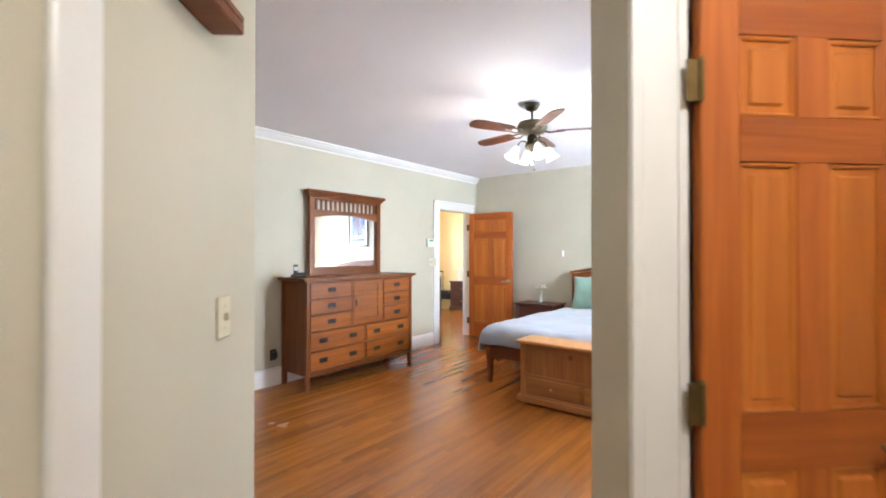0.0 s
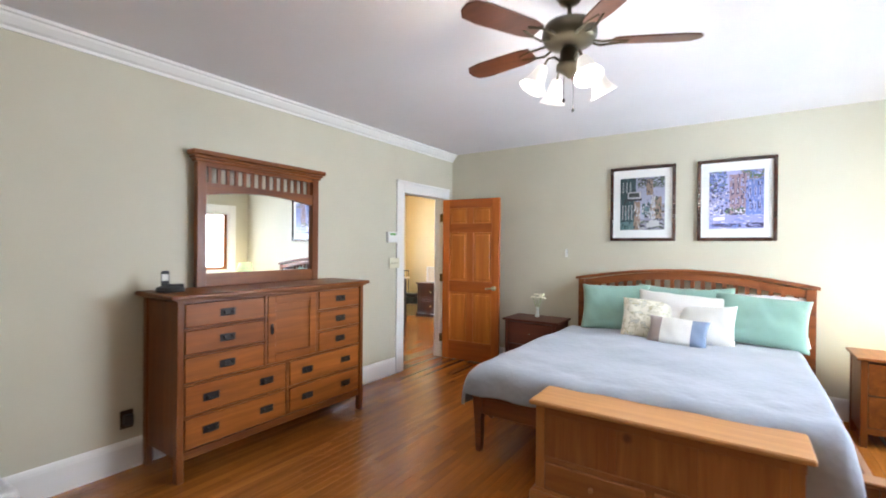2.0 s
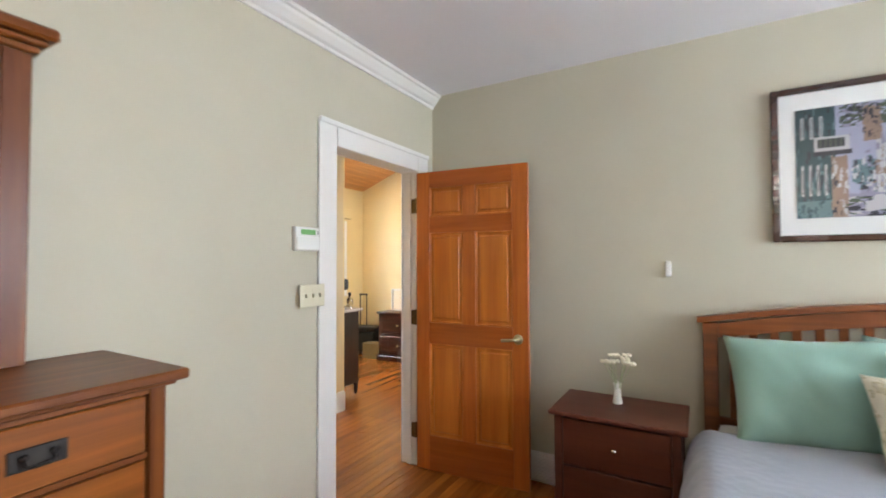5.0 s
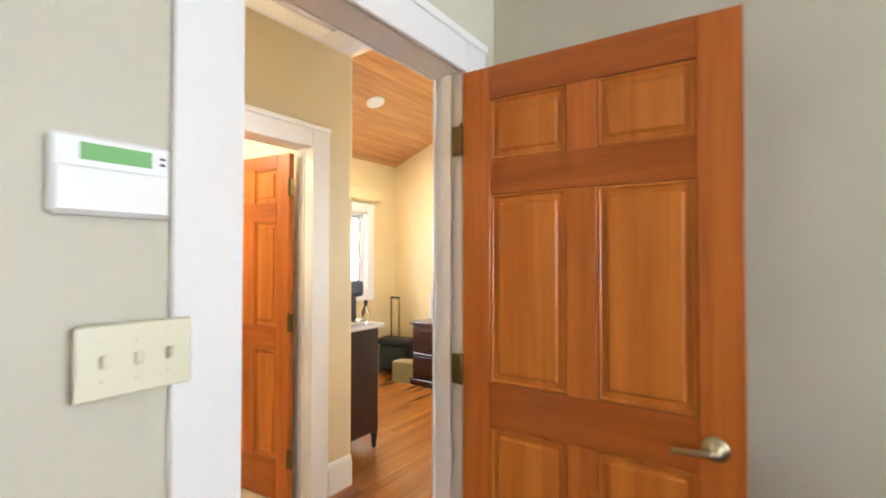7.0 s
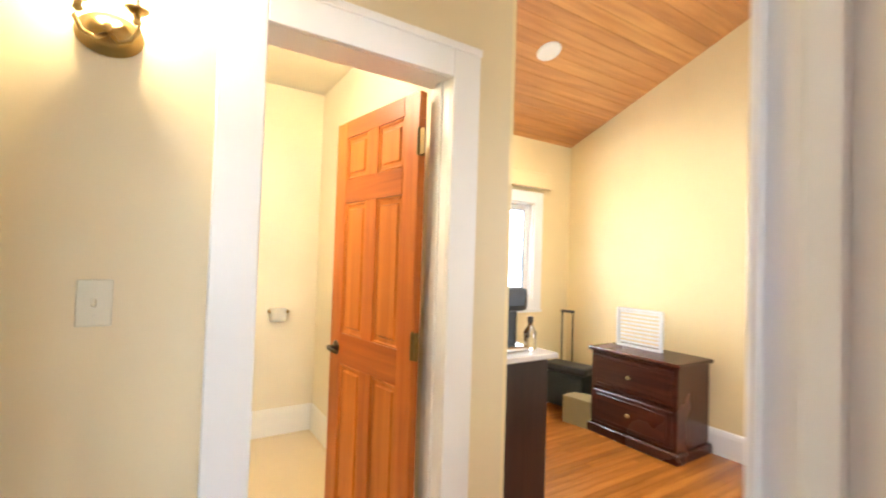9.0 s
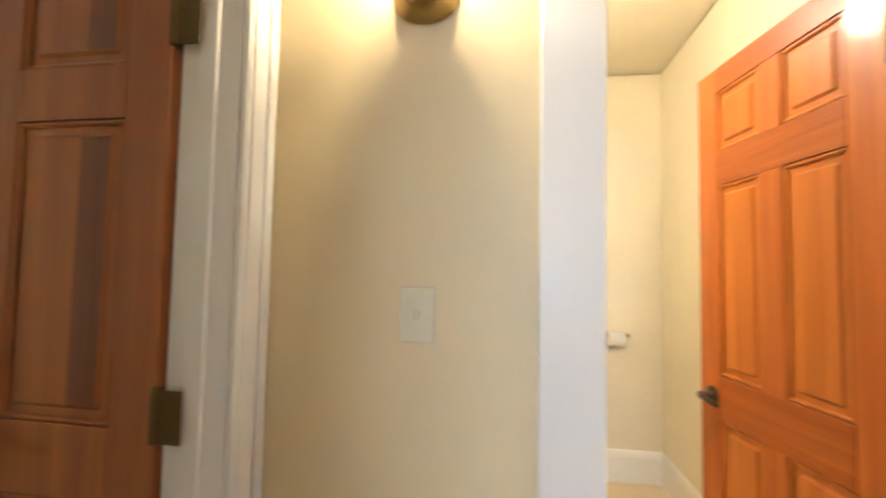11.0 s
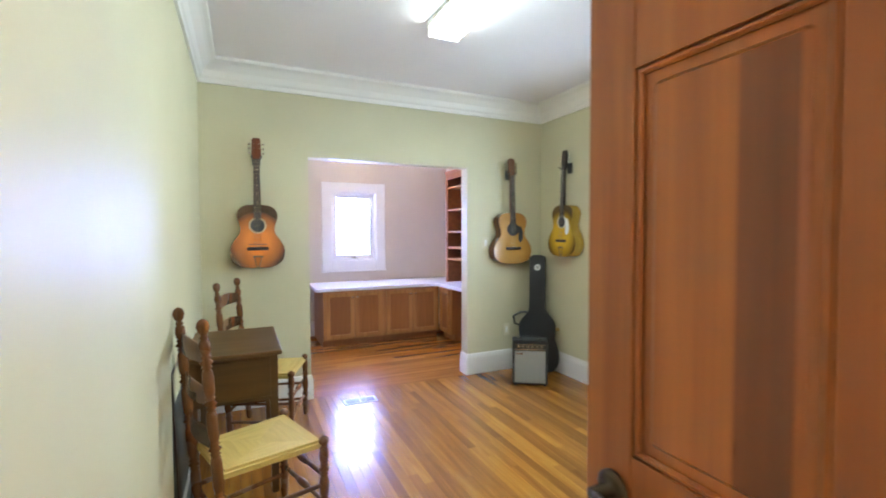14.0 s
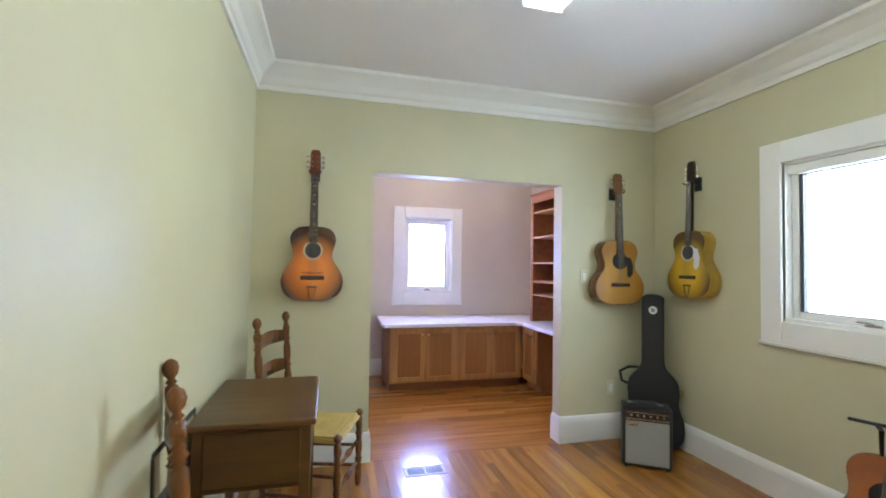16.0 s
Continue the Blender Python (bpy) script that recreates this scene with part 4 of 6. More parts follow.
bm = bmesh.new()
NX, NY = 90, 84
grid = {}
for i in range(NX + 1):
    for j in range(NY + 1):
        a = -1 + 2 * i / NX
        s = a * 1.30
        tt = j / NY * 2.42
        edge = 0.98 if s < 0 else 0.85
        over = max(0.0, abs(s) - edge)
        x = math.copysign(min(abs(s), edge) + (0.10 if s < 0 else 0.075) * (1 - math.exp(-over / 0.07)) + over * (0.06 if s < 0 else 0.02), s)
        z = 0.622 - max(0.0, over - 0.02) * 0.92
        f = max(0.0, tt - 1.93)
        y = -0.32 - min(tt, 1.93) - 0.09 * (1 - math.exp(-f / 0.06))
        drop = f * (0.40 if s < 0.55 else 0.40 + 0.75 * min(1, (s - 0.55) / 0.5))
        z = min(z, 0.622 - drop) if s < 0 else z - drop
        z += 0.018 * noise.noise((x * 2.2, y * 2.2, 0.3)) + 0.007 * noise.noise((x * 5, y * 4, 3.1)) + 0.0035 * noise.noise((x * 19, y * 8, 5.2))
        z += 0.009 * noise.noise((x * 9, y * 9, 7.7)) * min(1, max(0.0, tt - 1.45) * 2.5)
        if over > 0.02 or f > 0.03:
            wave = math.sin((y if over > f else x) * 17 + 2 * noise.noise((x * 2, y * 2, 8)))
            k = 0.018 * min(1, max(over, f) * 5)
            x += math.copysign(k * wave, s) if over > f else 0
            y -= k * wave if over <= f else 0
        if s > 0:
            z -= 0.25 * over * min(1, max(0, (tt - 1.2)))
        z = max(z, 0.12)
        grid[i, j] = bm.verts.new((x - 1.62, y + 6.03, z))
for i in range(NX):
    for j in range(NY):
        bm.faces.new((grid[i, j], grid[i, j + 1], grid[i + 1, j + 1], grid[i + 1, j]))
bmesh.ops.recalc_face_normals(bm, faces=bm.faces[:])
quilt = mat("duvet_quilted", (0.40, 0.44, 0.54), 0.85)
n_, l_, b_ = nodes(quilt)
q1 = tex_noise(n_, l_, 3, 3)
qr = ramp(n_, l_, q1.outputs[0], [(0.3, (0.315, 0.345, 0.41)), (0.7, (0.37, 0.40, 0.465))])
l_.new(qr.outputs[0], b_.inputs["Base Color"])
q2 = n_.new("ShaderNodeTexVoronoi")
q2.inputs["Scale"].default_value = 26
q3 = n_.new("ShaderNodeTexCoord")
l_.new(q3.outputs["Object"], q2.inputs["Vector"])
bump(n_, l_, b_, q2.outputs["Distance"], 0.16, 0.012)
b_.inputs["Sheen Weight"].default_value = 0.3
du = part("duvet", bm, quilt, None, "", True)
tagged(du, "pale blue-grey quilted coverlet draped over the bed", "bedding")
so = du.modifiers.new("thick", "SOLIDIFY")
so.thickness, so.offset = 0.012, -1
FLORAL = mat("floral_fabric", (0.7, 0.66, 0.55), 0.9)
n_, l_, b_ = nodes(FLORAL)
q1 = tex_noise(n_, l_, 17, 3, None, "Object", 1.2)
qr = ramp(n_, l_, q1.outputs[0], [(0.40, (0.70, 0.66, 0.54)), (0.52, (0.72, 0.68, 0.56)), (0.56, (0.36, 0.32, 0.16)), (0.60, (0.68, 0.64, 0.52)), (0.67, (0.30, 0.32, 0.30)), (0.71, (0.70, 0.66, 0.54))])
l_.new(qr.outputs[0], b_.inputs["Base Color"])


def lean(x, y, z, tilt, yaw=0, roll=0):
    return pose(x, y, z, -tilt, roll, yaw)


cushion("pillow", 0.62, 0.44, 0.18, lean(-2.02, 5.88, 0.60, 20), SHEET, None, "white bed pillow against the headboard", seed=1)
cushion("pillow", 0.78, 0.46, 0.2, lean(-1.04, 5.87, 0.60, 20), SHEET, None, "white bed pillow against the headboard", seed=2)
cushion("pillow", 0.5, 0.47, 0.16, lean(-1.78, 5.80, 0.62, 20, 0, 3), SEAFOAM, None, "seafoam green pillow behind the white cushions", seed=12)
cushion("pillow", 0.5, 0.47, 0.16, lean(-1.40, 5.79, 0.62, 20, 0, -4), SEAFOAM, None, "seafoam green pillow behind the white cushions", seed=13)
cushion("pillow", 0.66, 0.50, 0.19, lean(-2.18, 5.68, 0.60, 24, 6, -2), SEAFOAM, None, "seafoam green pillow sham", seed=3)
cushion("pillow", 0.70, 0.46, 0.18, lean(-1.03, 5.66, 0.61, 26, -5, 3), SEAFOAM, None, "seafoam green pillow sham", seed=4)
cushion("pillow", 0.74, 0.44, 0.18, lean(-1.62, 5.59, 0.62, 28, 2, 4), CREAMC, None, "plump white bed cushion", seed=5)
cushion("pillow", 0.46, 0.40, 0.15, lean(-1.40, 5.44, 0.60, 36, -8, -4), CREAMC, None, "plump white square cushion", seed=6)
cushion("pillow", 0.45, 0.42, 0.15, lean(-1.85, 5.44, 0.60, 34, 8, 3), FLORAL, None, "cream floral square cushion", seed=7)
lumb = cushion("pillow", 0.47, 0.26, 0.13, lean(-1.60, 5.30, 0.61, 36, -2, 3), CREAMC, None, "white lumbar cushion with taupe and blue ends", seed=8)
lumb.data.materials.append(TAUPE)
lumb.data.materials.append(SLATE)
for p in lumb.data.polygons:
    xx = p.center.x
    p.material_index = 1 if xx < -0.13 else 2 if 0.1 < xx else 0


def blanket_chest():
    c = thing("blanket_chest", pose(-1.495, 3.60, 0), "knotty pine blanket chest with two drawers", "chest")
    w, d = 0.585, 0.155
    part("body", one(-w, -d, 0.07, w, d, 0.555, 0.003), PINE, c)
    bm = bmesh.new()
    bx(bm, -w - 0.035, -d - 0.035, 0.555, w + 0.035, d + 0.025, 0.582, 0.007)
    part("lid", bm, PINE_TOP, c)
    bm = bmesh.new()
    bx(bm, -w - 0.03, -d - 0.03, 0.02, w + 0.03, d + 0.01, 0.075, 0.006)
    bx(bm, -w - 0.015, -d - 0.015, 0.075, w + 0.015, d + 0.005, 0.092, 0.005)
    part("plinth", bm, PINE, c)
    for x in (-w + 0.03, w - 0.03):
        for y in (-d + 0.01, d - 0.03):
            part("bun_foot", lathe(bmesh.new(), [(0.022, 0), (0.03, 0.008), (0.03, 0.016), (0.02, 0.022)], 10, pose(x, y, 0)), PINE, c)
    f = -d
    for x in (-w, w - 0.05):
        part("corner_stile", one(x, f - 0.01, 0.095, x + 0.05, f, 0.55, 0.002), PINE_V, c)
    part("top_rail", one(-w + 0.05, f - 0.01, 0.51, w - 0.05, f, 0.55, 0.002), PINE, c)
    part("mid_rail", one(-w + 0.05, f - 0.012, 0.255, w - 0.05, f, 0.28, 0.002), PINE, c)
    for k in range(1, 3):
        x = -w + 0.05 + (2 * w - 0.1) * k / 3
        part("stile", one(x - 0.022, f - 0.0095, 0.28, x + 0.022, f, 0.51, 0.002), PINE_V, c)
    for k in range(3):
        x0 = -w + 0.05 + (2 * w - 0.1) * k / 3 + (0.022 if k else 0)
        x1 = -w + 0.05 + (2 * w - 0.1) * (k + 1) / 3 - (0.022 if k < 2 else 0)
        part("front_panel", one(x0, f - 0.004, 0.28, x1, f, 0.51), PINE_V, c)
    for x0, x1 in ((-w + 0.055, -0.02), (0.02, w - 0.055)):
        dr = part("drawer", one(x0, f - 0.016, 0.105, x1, f, 0.248, 0.006), PINE, c)
        knob(dr, ((x0 + x1) / 2, f - 0.016, 0.177), 0.013, 90, 0, 0, PINE_TOP)
    for s in (-1, 1):
        part("end_frame", one(s * w, -d + 0.01, 0.1, s * (w + 0.006), d, 0.15, 0.001), PINE, c)
        part("end_frame", one(s * w, -d + 0.01, 0.5, s * (w + 0.006), d, 0.55, 0.001), PINE, c)
    return c


blanket_chest()


def nightstand(m, label, flat=None, upright=None):
    flat, upright = flat or CHERRY, upright or CHERRY_V
    s = thing("nightstand", m, label, "nightstand", "nightstands")
    w, d, h = 0.29, 0.20, 0.63
    for x in (-w, w - 0.04):
        for y in (-d, d - 0.04):
            part("leg", one(x, y, 0, x + 0.04, y + 0.04, h, 0.003), upright, s)
    for x in (-w + 0.006, w - 0.02):
        part("side_panel", one(x, -d + 0.04, 0.1, x + 0.014, d - 0.04, h), upright, s)
    part("back_panel", one(-w + 0.04, d - 0.02, 0.1, w - 0.04, d - 0.006, h), upright, s)
    part("shelf", one(-w + 0.02, -d + 0.02, 0.1, w - 0.02, d - 0.02, 0.12), flat, s)
    part("top", one(-w - 0.025, -d - 0.025, h, w + 0.025, d + 0.01, h + 0.022, 0.005), flat, s)
    part("bottom_rail", one(-w + 0.04, -d + 0.004, 0.1, w - 0.04, -d + 0.024, 0.145, 0.002), flat, s)
    for z0, z1 in ((0.15, 0.375), (0.385, 0.615)):
        f = part("drawer", one(-w + 0.043, -d + 0.002, z0, w - 0.043, -d + 0.2, z1, 0.003), flat, s)
        knob(f, (0, -d + 0.002, (z0 + z1) / 2), 0.011, 90, 0, 0, NICKEL)
    return s


# left one takes the shaded tone, the right one the plain cherry
nightstand(pose(-3.01, 5.72, 0), "dark cherry two-drawer nightstand with pale knobs, shade in its tone", NIGHTWOOD, NIGHTWOOD)
nightstand(pose(-0.125, 5.66, 0), "cherry two-drawer nightstand beside the bed")
fv = thing("flower_vase", pose(-3.03, 5.78, 0.652), "small glass vase of white flowers", "vase")
part("vase", lathe(bmesh.new(), [(0.022, 0), (0.026, 0.004), (0.018, 0.05), (0.016, 0.09), (0.022, 0.11), (0.018, 0.108), (0.012, 0.09), (0.012, 0.02)], 16), mat("milk_glass", (0.80, 0.80, 0.74), 0.15), fv, "pale milky glass vase", True)
rng = random.Random(3)
STEM = mat("stem_pale_green", (0.38, 0.42, 0.24), 0.7)
PETAL = mat("petal_white", (0.78, 0.74, 0.58), 0.8)
for k in range(11):
    a, r = k * 0.9, 0.02 + 0.055 * rng.random()
    tip = (r * math.cos(a) * 1.3, r * math.sin(a), 0.20 + 0.05 * rng.random())
    part("stem", tube(bmesh.new(), [(0, 0, 0.01), (tip[0] * 0.3, tip[1] * 0.3, 0.11), tip], 0.002, 5), STEM, fv)
    bm = bmesh.new()
    for p in range(9):
        b = p * 0.7
        lathe(bm, [(0.001, 0), (0.009, 0.006), (0.008, 0.013), (0.001, 0.017)], 6, Matrix.Translation(tip) @ pose(0.016 * math.cos(b), 0.016 * math.sin(b), 0.002 * (p % 3), 40 * math.cos(b), 40 * math.sin(b)))
    part("blossom", bm, PETAL, fv, "", True)
la = thing("table_lamp", pose(0.0, 5.68, 0.652), "dark based table lamp with a pale green shade", "lamp")
part("base", lathe(bmesh.new(), [(0.065, 0), (0.065, 0.012), (0.03, 0.03), (0.018, 0.08), (0.03, 0.16), (0.018, 0.22), (0.008, 0.25), (0.008, 0.3)], 20), BRONZE, la, "dark turned base", True)
bm = lathe(bmesh.new(), [(0.15, 0.26), (0.095, 0.46), (0.092, 0.46), (0.147, 0.26)], 28)
part("shade", bm, glow("lit_green_shade", (0.62, 0.72, 0.40), 0.7), la, "pale green fabric shade", True).visible_shadow = False


# pictures
def inks(name, cols):
    out = []
    for k, c in enumerate(cols):
        m = paint("%s_%d" % (name, k), c, 0.3, 0.35, 0.0)
        out.append(m)
    return out


# sky, foliage, dark front, warm front, pale stone, street, shadow, blue front
INK_A = inks("ink_green", [(0.30, 0.31, 0.42), (0.05, 0.07, 0.04), (0.015, 0.045, 0.05), (0.22, 0.15, 0.11), (0.42, 0.41, 0.42), (0.22, 0.21, 0.28), (0.012, 0.012, 0.02), (0.08, 0.14, 0.15)])
INK_B = inks("ink_blue", [(0.36, 0.37, 0.62), (0.07, 0.11, 0.05), (0.06, 0.03, 0.06), (0.27, 0.18, 0.20), (0.62, 0.58, 0.64), (0.26, 0.26, 0.46), (0.03, 0.025, 0.07), (0.13, 0.18, 0.42)])


def street(bm_w, bm_h, seed, blue):
    """A loose painted street scene: fronts, a balcony, sky and street in blocks of brush strokes."""
    rng = random.Random(seed)
    bm = bmesh.new()
    idx = []

    def dab(u0, v0, u1, v1, ink, slant=0.0):
        lift = 0.0000015 * len(idx)
        q = [bm.verts.new(((min(max(u, 0), 1) - 0.5) * bm_w, -0.0146 - lift, (min(max(v, 0), 1) - 0.5) * bm_h)) for u, v in ((u0, v0), (u1, v0 + slant), (u1, v1 + slant), (u0, v1))]
        bm.faces.new(q)
        idx.append(ink)

    def block(u0, v0, u1, v1, ink, strokes, others, tall=1.0):
        dab(u0, v0, u1, v1, ink, 0.02 * (rng.random() - 0.5))
        for _ in range(strokes * 3):
            u, v = u0 + (u1 - u0) * rng.random(), v0 + (v1 - v0) * rng.random()
            w, h = 0.004 + 0.016 * rng.random() / tall, (0.006 + 0.026 * rng.random()) * tall
            dab(u - w, v - h, u + w, v + h, rng.choice(others), 0.03 * (rng.random() - 0.5))

    def panes(u0, v0, n, du, w, h, ink):
        for k in range(n):
            dab(u0 + du * k, v0, u0 + du * k + w, v0 + h, ink)

    if not blue:
        block(0, 0, 1, 1, 0, 30, (0, 0, 5), 0.6)
        block(0.4, 0.8, 1, 1, 1, 60, (1, 0, 5, 6), 0.5)
        block(0.0, 0.0, 0.36, 1, 2, 50, (2, 2, 7, 6), 1.4)
        panes(0.05, 0.72, 3, 0.085, 0.03, 0.2, 4)
        panes(0.06, 0.74, 3, 0.085, 0.012, 0.17, 7)
        panes(0.05, 0.2, 4, 0.07, 0.022, 0.28, 4)
        panes(0.058, 0.22, 4, 0.07, 0.01, 0.22, 6)
        block(0, 0, 0.33, 0.15, 7, 12, (7, 2))
        block(0.56, 0.2, 1, 0.5, 5, 50, (6, 5, 7, 3, 4), 0.7)
        block(0.6, 0.66, 0.74, 0.95, 3, 22, (3, 3, 6))
        block(0.5, 0.3, 0.68, 0.5, 7, 20, (7, 6, 4, 5))
        block(0.7, 0.2, 0.8, 0.66, 4, 14, (4, 5, 3))
        block(0.8, 0.18, 0.93, 0.62, 3, 24, (3, 3, 6, 1))
        block(0.32, 0.0, 0.46, 0.54, 3, 26, (3, 3, 4, 6), 1.3)
        dab(0.16, 0.56, 0.5, 0.6, 6)
        dab(0.17, 0.6, 0.48, 0.73, 4)
        dab(0.2, 0.63, 0.44, 0.71, 6)
        panes(0.22, 0.63, 5, 0.045, 0.015, 0.08, 1)
        block(0.46, 0, 1, 0.2, 5, 40, (5, 6, 6, 4, 1), 0.35)
        dab(0.6, 0.04, 0.88, 0.13, 4, 0.03)
        dab(0.66, 0.11, 0.84, 0.17, 4, 0.01)
    else:
        block(0, 0, 1, 1, 0, 40, (0, 0, 4), 0.6)
        block(0, 0.62, 0.32, 1, 7, 60, (7, 0, 1, 6), 0.6)
        block(0.6, 0.78, 1, 1, 1, 45, (1, 0, 7, 3), 0.5)
        block(0.0, 0.26, 0.36, 0.64, 5, 70, (4, 7, 6, 0, 5), 0.7)
        block(0.38, 0.26, 0.7, 0.93, 3, 40, (3, 3, 3, 5, 6), 1.2)
        for v in (0.42, 0.6, 0.78):
            panes(0.43, v, 3, 0.09, 0.035, 0.1, 6)
            panes(0.44, v + 0.015, 3, 0.09, 0.012, 0.07, 4)
        block(0.68, 0.12, 1, 0.82, 7, 45, (7, 7, 5, 0, 6), 1.4)
        for v in (0.3, 0.55):
            panes(0.74, v, 3, 0.09, 0.035, 0.15, 0)
            panes(0.75, v + 0.01, 3, 0.09, 0.015, 0.13, 6)
        block(0.32, 0.2, 0.66, 0.36, 1, 40, (1, 6, 6, 4, 3), 0.6)
        block(0, 0, 1, 0.24, 5, 50, (5, 0, 5, 4, 7), 0.3)
        block(0.05, 0.03, 0.6, 0.09, 6, 14, (6, 7), 0.3)
        block(0.7, 0.02, 1, 0.1, 6, 10, (6, 5), 0.3)
        dab(0.08, 0.14, 0.3, 0.2, 4, 0.01)
    return bm, idx


FRAME = wood("mahogany_frame", (0.022, 0.008, 0.005), (0.06, 0.02, 0.011), 0.25, 0, 1, "", 0.4)


def picture(x, w, z0, z1, material, label):
    o = thing("framed_picture", pose(x, 6.05, (z0 + z1) / 2), label, "picture", "pictures over the bed")
    h = z1 - z0
    f = 0.032
    for n, b in (("frame_side", (-w / 2, -h / 2, -w / 2 + f, h / 2)), ("frame_side", (w / 2 - f, -h / 2, w / 2, h / 2)), ("frame_top", (-w / 2 + f, h / 2 - f, w / 2 - f, h / 2)), ("frame_bottom", (-w / 2 + f, -h / 2, w / 2 - f, -h / 2 + f))):
        part(n, one(b[0], -0.03, b[1], b[2], -0.001, b[3], 0.006), FRAME, o)
    part("mat_board", one(-w / 2 + f - 0.002, -0.012, -h / 2 + f - 0.002, w / 2 - f + 0.002, -0.006, h / 2 - f + 0.002), WHITE, o, "white mat board")
    a = 0.09
    bm, idx = street(w - 2 * f - a * 1.5, h - 2 * f - a * 1.85, int(-x * 10), x > -1.5)
    p = part("print", bm, material[0], o, "printed street scene")
    for m in material[1:]:
        p.data.materials.append(m)
    for face, k in zip(p.data.polygons, idx):
        face.material_index = k
    return o


picture(-2.0, 0.625, 1.507, 2.28, INK_A, "street scene print in a dark mahogany frame")
picture(-1.19, 0.625, 1.507, 2.28, INK_B, "blue street scene print in a dark mahogany frame")

# ceiling fan
fan = thing("ceiling_fan", pose(FAN[0], FAN[1], H), "bronze ceiling fan with wooden blades and four glass lights", "ceiling fan")
part("canopy", lathe(bmesh.new(), [(0.065, 0), (0.065, -0.02), (0.045, -0.05), (0.02, -0.062)], 24), PEWTER, fan, "", True)
part("rod", lathe(bmesh.new(), [(0.011, -0.055), (0.011, -0.15)], 10), PEWTER, fan)
part("motor", lathe(bmesh.new(), [(0.02, -0.14), (0.075, -0.145), (0.118, -0.16), (0.128, -0.19), (0.128, -0.215), (0.108, -0.245), (0.06, -0.26), (0.03, -0.265)], 32), PEWTER, fan, "", True)
part("light_hub", lathe(bmesh.new(), [(0.03, -0.26), (0.042, -0.28), (0.045, -0.33), (0.06, -0.345), (0.06, -0.37), (0.03, -0.385), (0.012, -0.40), (0.004, -0.41)], 24), PEWTER, fan, "", True)
BLADE = wood("blade_wood", (0.05, 0.017, 0.009), (0.10, 0.035, 0.016), 0.3, 0)
for k in range(5):
    M = pose(0, 0, -0.235, 0, 0, 28 + 72 * k) @ pose(0, 0, 0, 11)
    out = [(0.20, -0.045), (0.26, -0.058), (0.50, -0.066), (0.575, -0.055), (0.60, -0.02), (0.60, 0.02), (0.575, 0.055), (0.50, 0.066), (0.26, 0.058), (0.20, 0.045)]
    bl = part("blade", prism(bmesh.new(), out, -0.004, 0.004, 0.001, M), BLADE, fan, "dark wooden blade")
    bm = bmesh.new()
    tube(bm, [(0.10, -0.02, 0.0), (0.15, -0.035, -0.012), (0.21, -0.03, -0.006), (0.27, -0.012, -0.006)], 0.006, 6, M)
    tube(bm, [(0.10, 0.02, 0.0), (0.15, 0.035, -0.012), (0.21, 0.03, -0.006), (0.27, 0.012, -0.006)], 0.006, 6, M)
    part("blade_iron", bm, PEWTER, bl, "curled metal blade bracket")
for k in range(4):
    M = pose(0, 0, -0.335, 0, 0, 45 + 90 * k)
    arm = part("light_arm", tube(bmesh.new(), [(0.04, 0, 0), (0.075, 0, 0.02), (0.105, 0, 0.012), (0.12, 0, -0.012), (0.13, 0, -0.03)], 0.006, 8, M), PEWTER, fan)
    S = M @ pose(0.13, 0, -0.03, 0, -28, 0)
    prof = [(0.018, 0.0), (0.026, -0.012), (0.034, -0.04), (0.042, -0.075), (0.056, -0.105), (0.066, -0.118), (0.063, -0.118), (0.05, -0.1), (0.036, -0.07), (0.028, -0.035), (0.018, -0.01)]
    sh = part("glass_shade", lathe(bmesh.new(), prof, 20, S), FROST, arm, "lit frosted tulip shade", True)
    sh.visible_shadow = False
for x, z in ((0.02, -0.55), (-0.025, -0.50)):
    bm = tube(bmesh.new(), [(x, 0, -0.36), (x, 0, z)], 0.0015, 5)
    lathe(bm, [(0.003, z - 0.022), (0.008, z - 0.014), (0.006, z - 0.002), (0.002, z + 0.002)], 8, pose(x, 0, 0))
    part("pull_chain", bm, BRONZE, fan)
# timber shelf in the entry
ws = thing("wall_shelf", E0 @ pose(0.36, -0.56, 1.95), "narrow dark wooden shelf on the entry wall", "shelf")
part("board", one(-0.6, 0.0, 0.0, 0.79, 0.082, 0.03, 0.004), CHERRY, ws)
part("back_strip", one(-0.6, 0.0, 0.03, 0.79, 0.02, 0.10, 0.003), CHERRY, ws)
part("front_lip", one(-0.6, 0.07, 0.03, 0.79, 0.082, 0.05, 0.003), CHERRY, ws)
bm = bmesh.new()
bx(bm, 0.655, -0.563, 0, 0.755, -0.545, 2.1, 0.005, E0)
setting("trim_entry_casing", bm, TRIM, "white painted casing strip in the entry", "trim")

# ---- hall things ----
sc = thing("wall_sconce", pose(-5.60, 5.13, 1.925), "brass double candle wall sconce, lit", "sconce")
bm = bmesh.new()
lathe(bm, [(0.004, 0), (0.052, 0.002), (0.056, 0.008), (0.05, 0.014), (0.052, 0.018), (0.042, 0.028), (0.044, 0.032), (0.028, 0.046), (0.012, 0.052), (0.006, 0.06)], 28, pose(0, 0, -0.045, 0, 90, 0) @ Matrix.Diagonal((0.95, 1.25, 1, 1)))
lathe(bm, [(0.001, -0.012), (0.008, -0.006), (0.008, 0.006), (0.001, 0.012)], 12, pose(0.062, 0, -0.045))
part("backplate", bm, BRASS, sc, "", True)
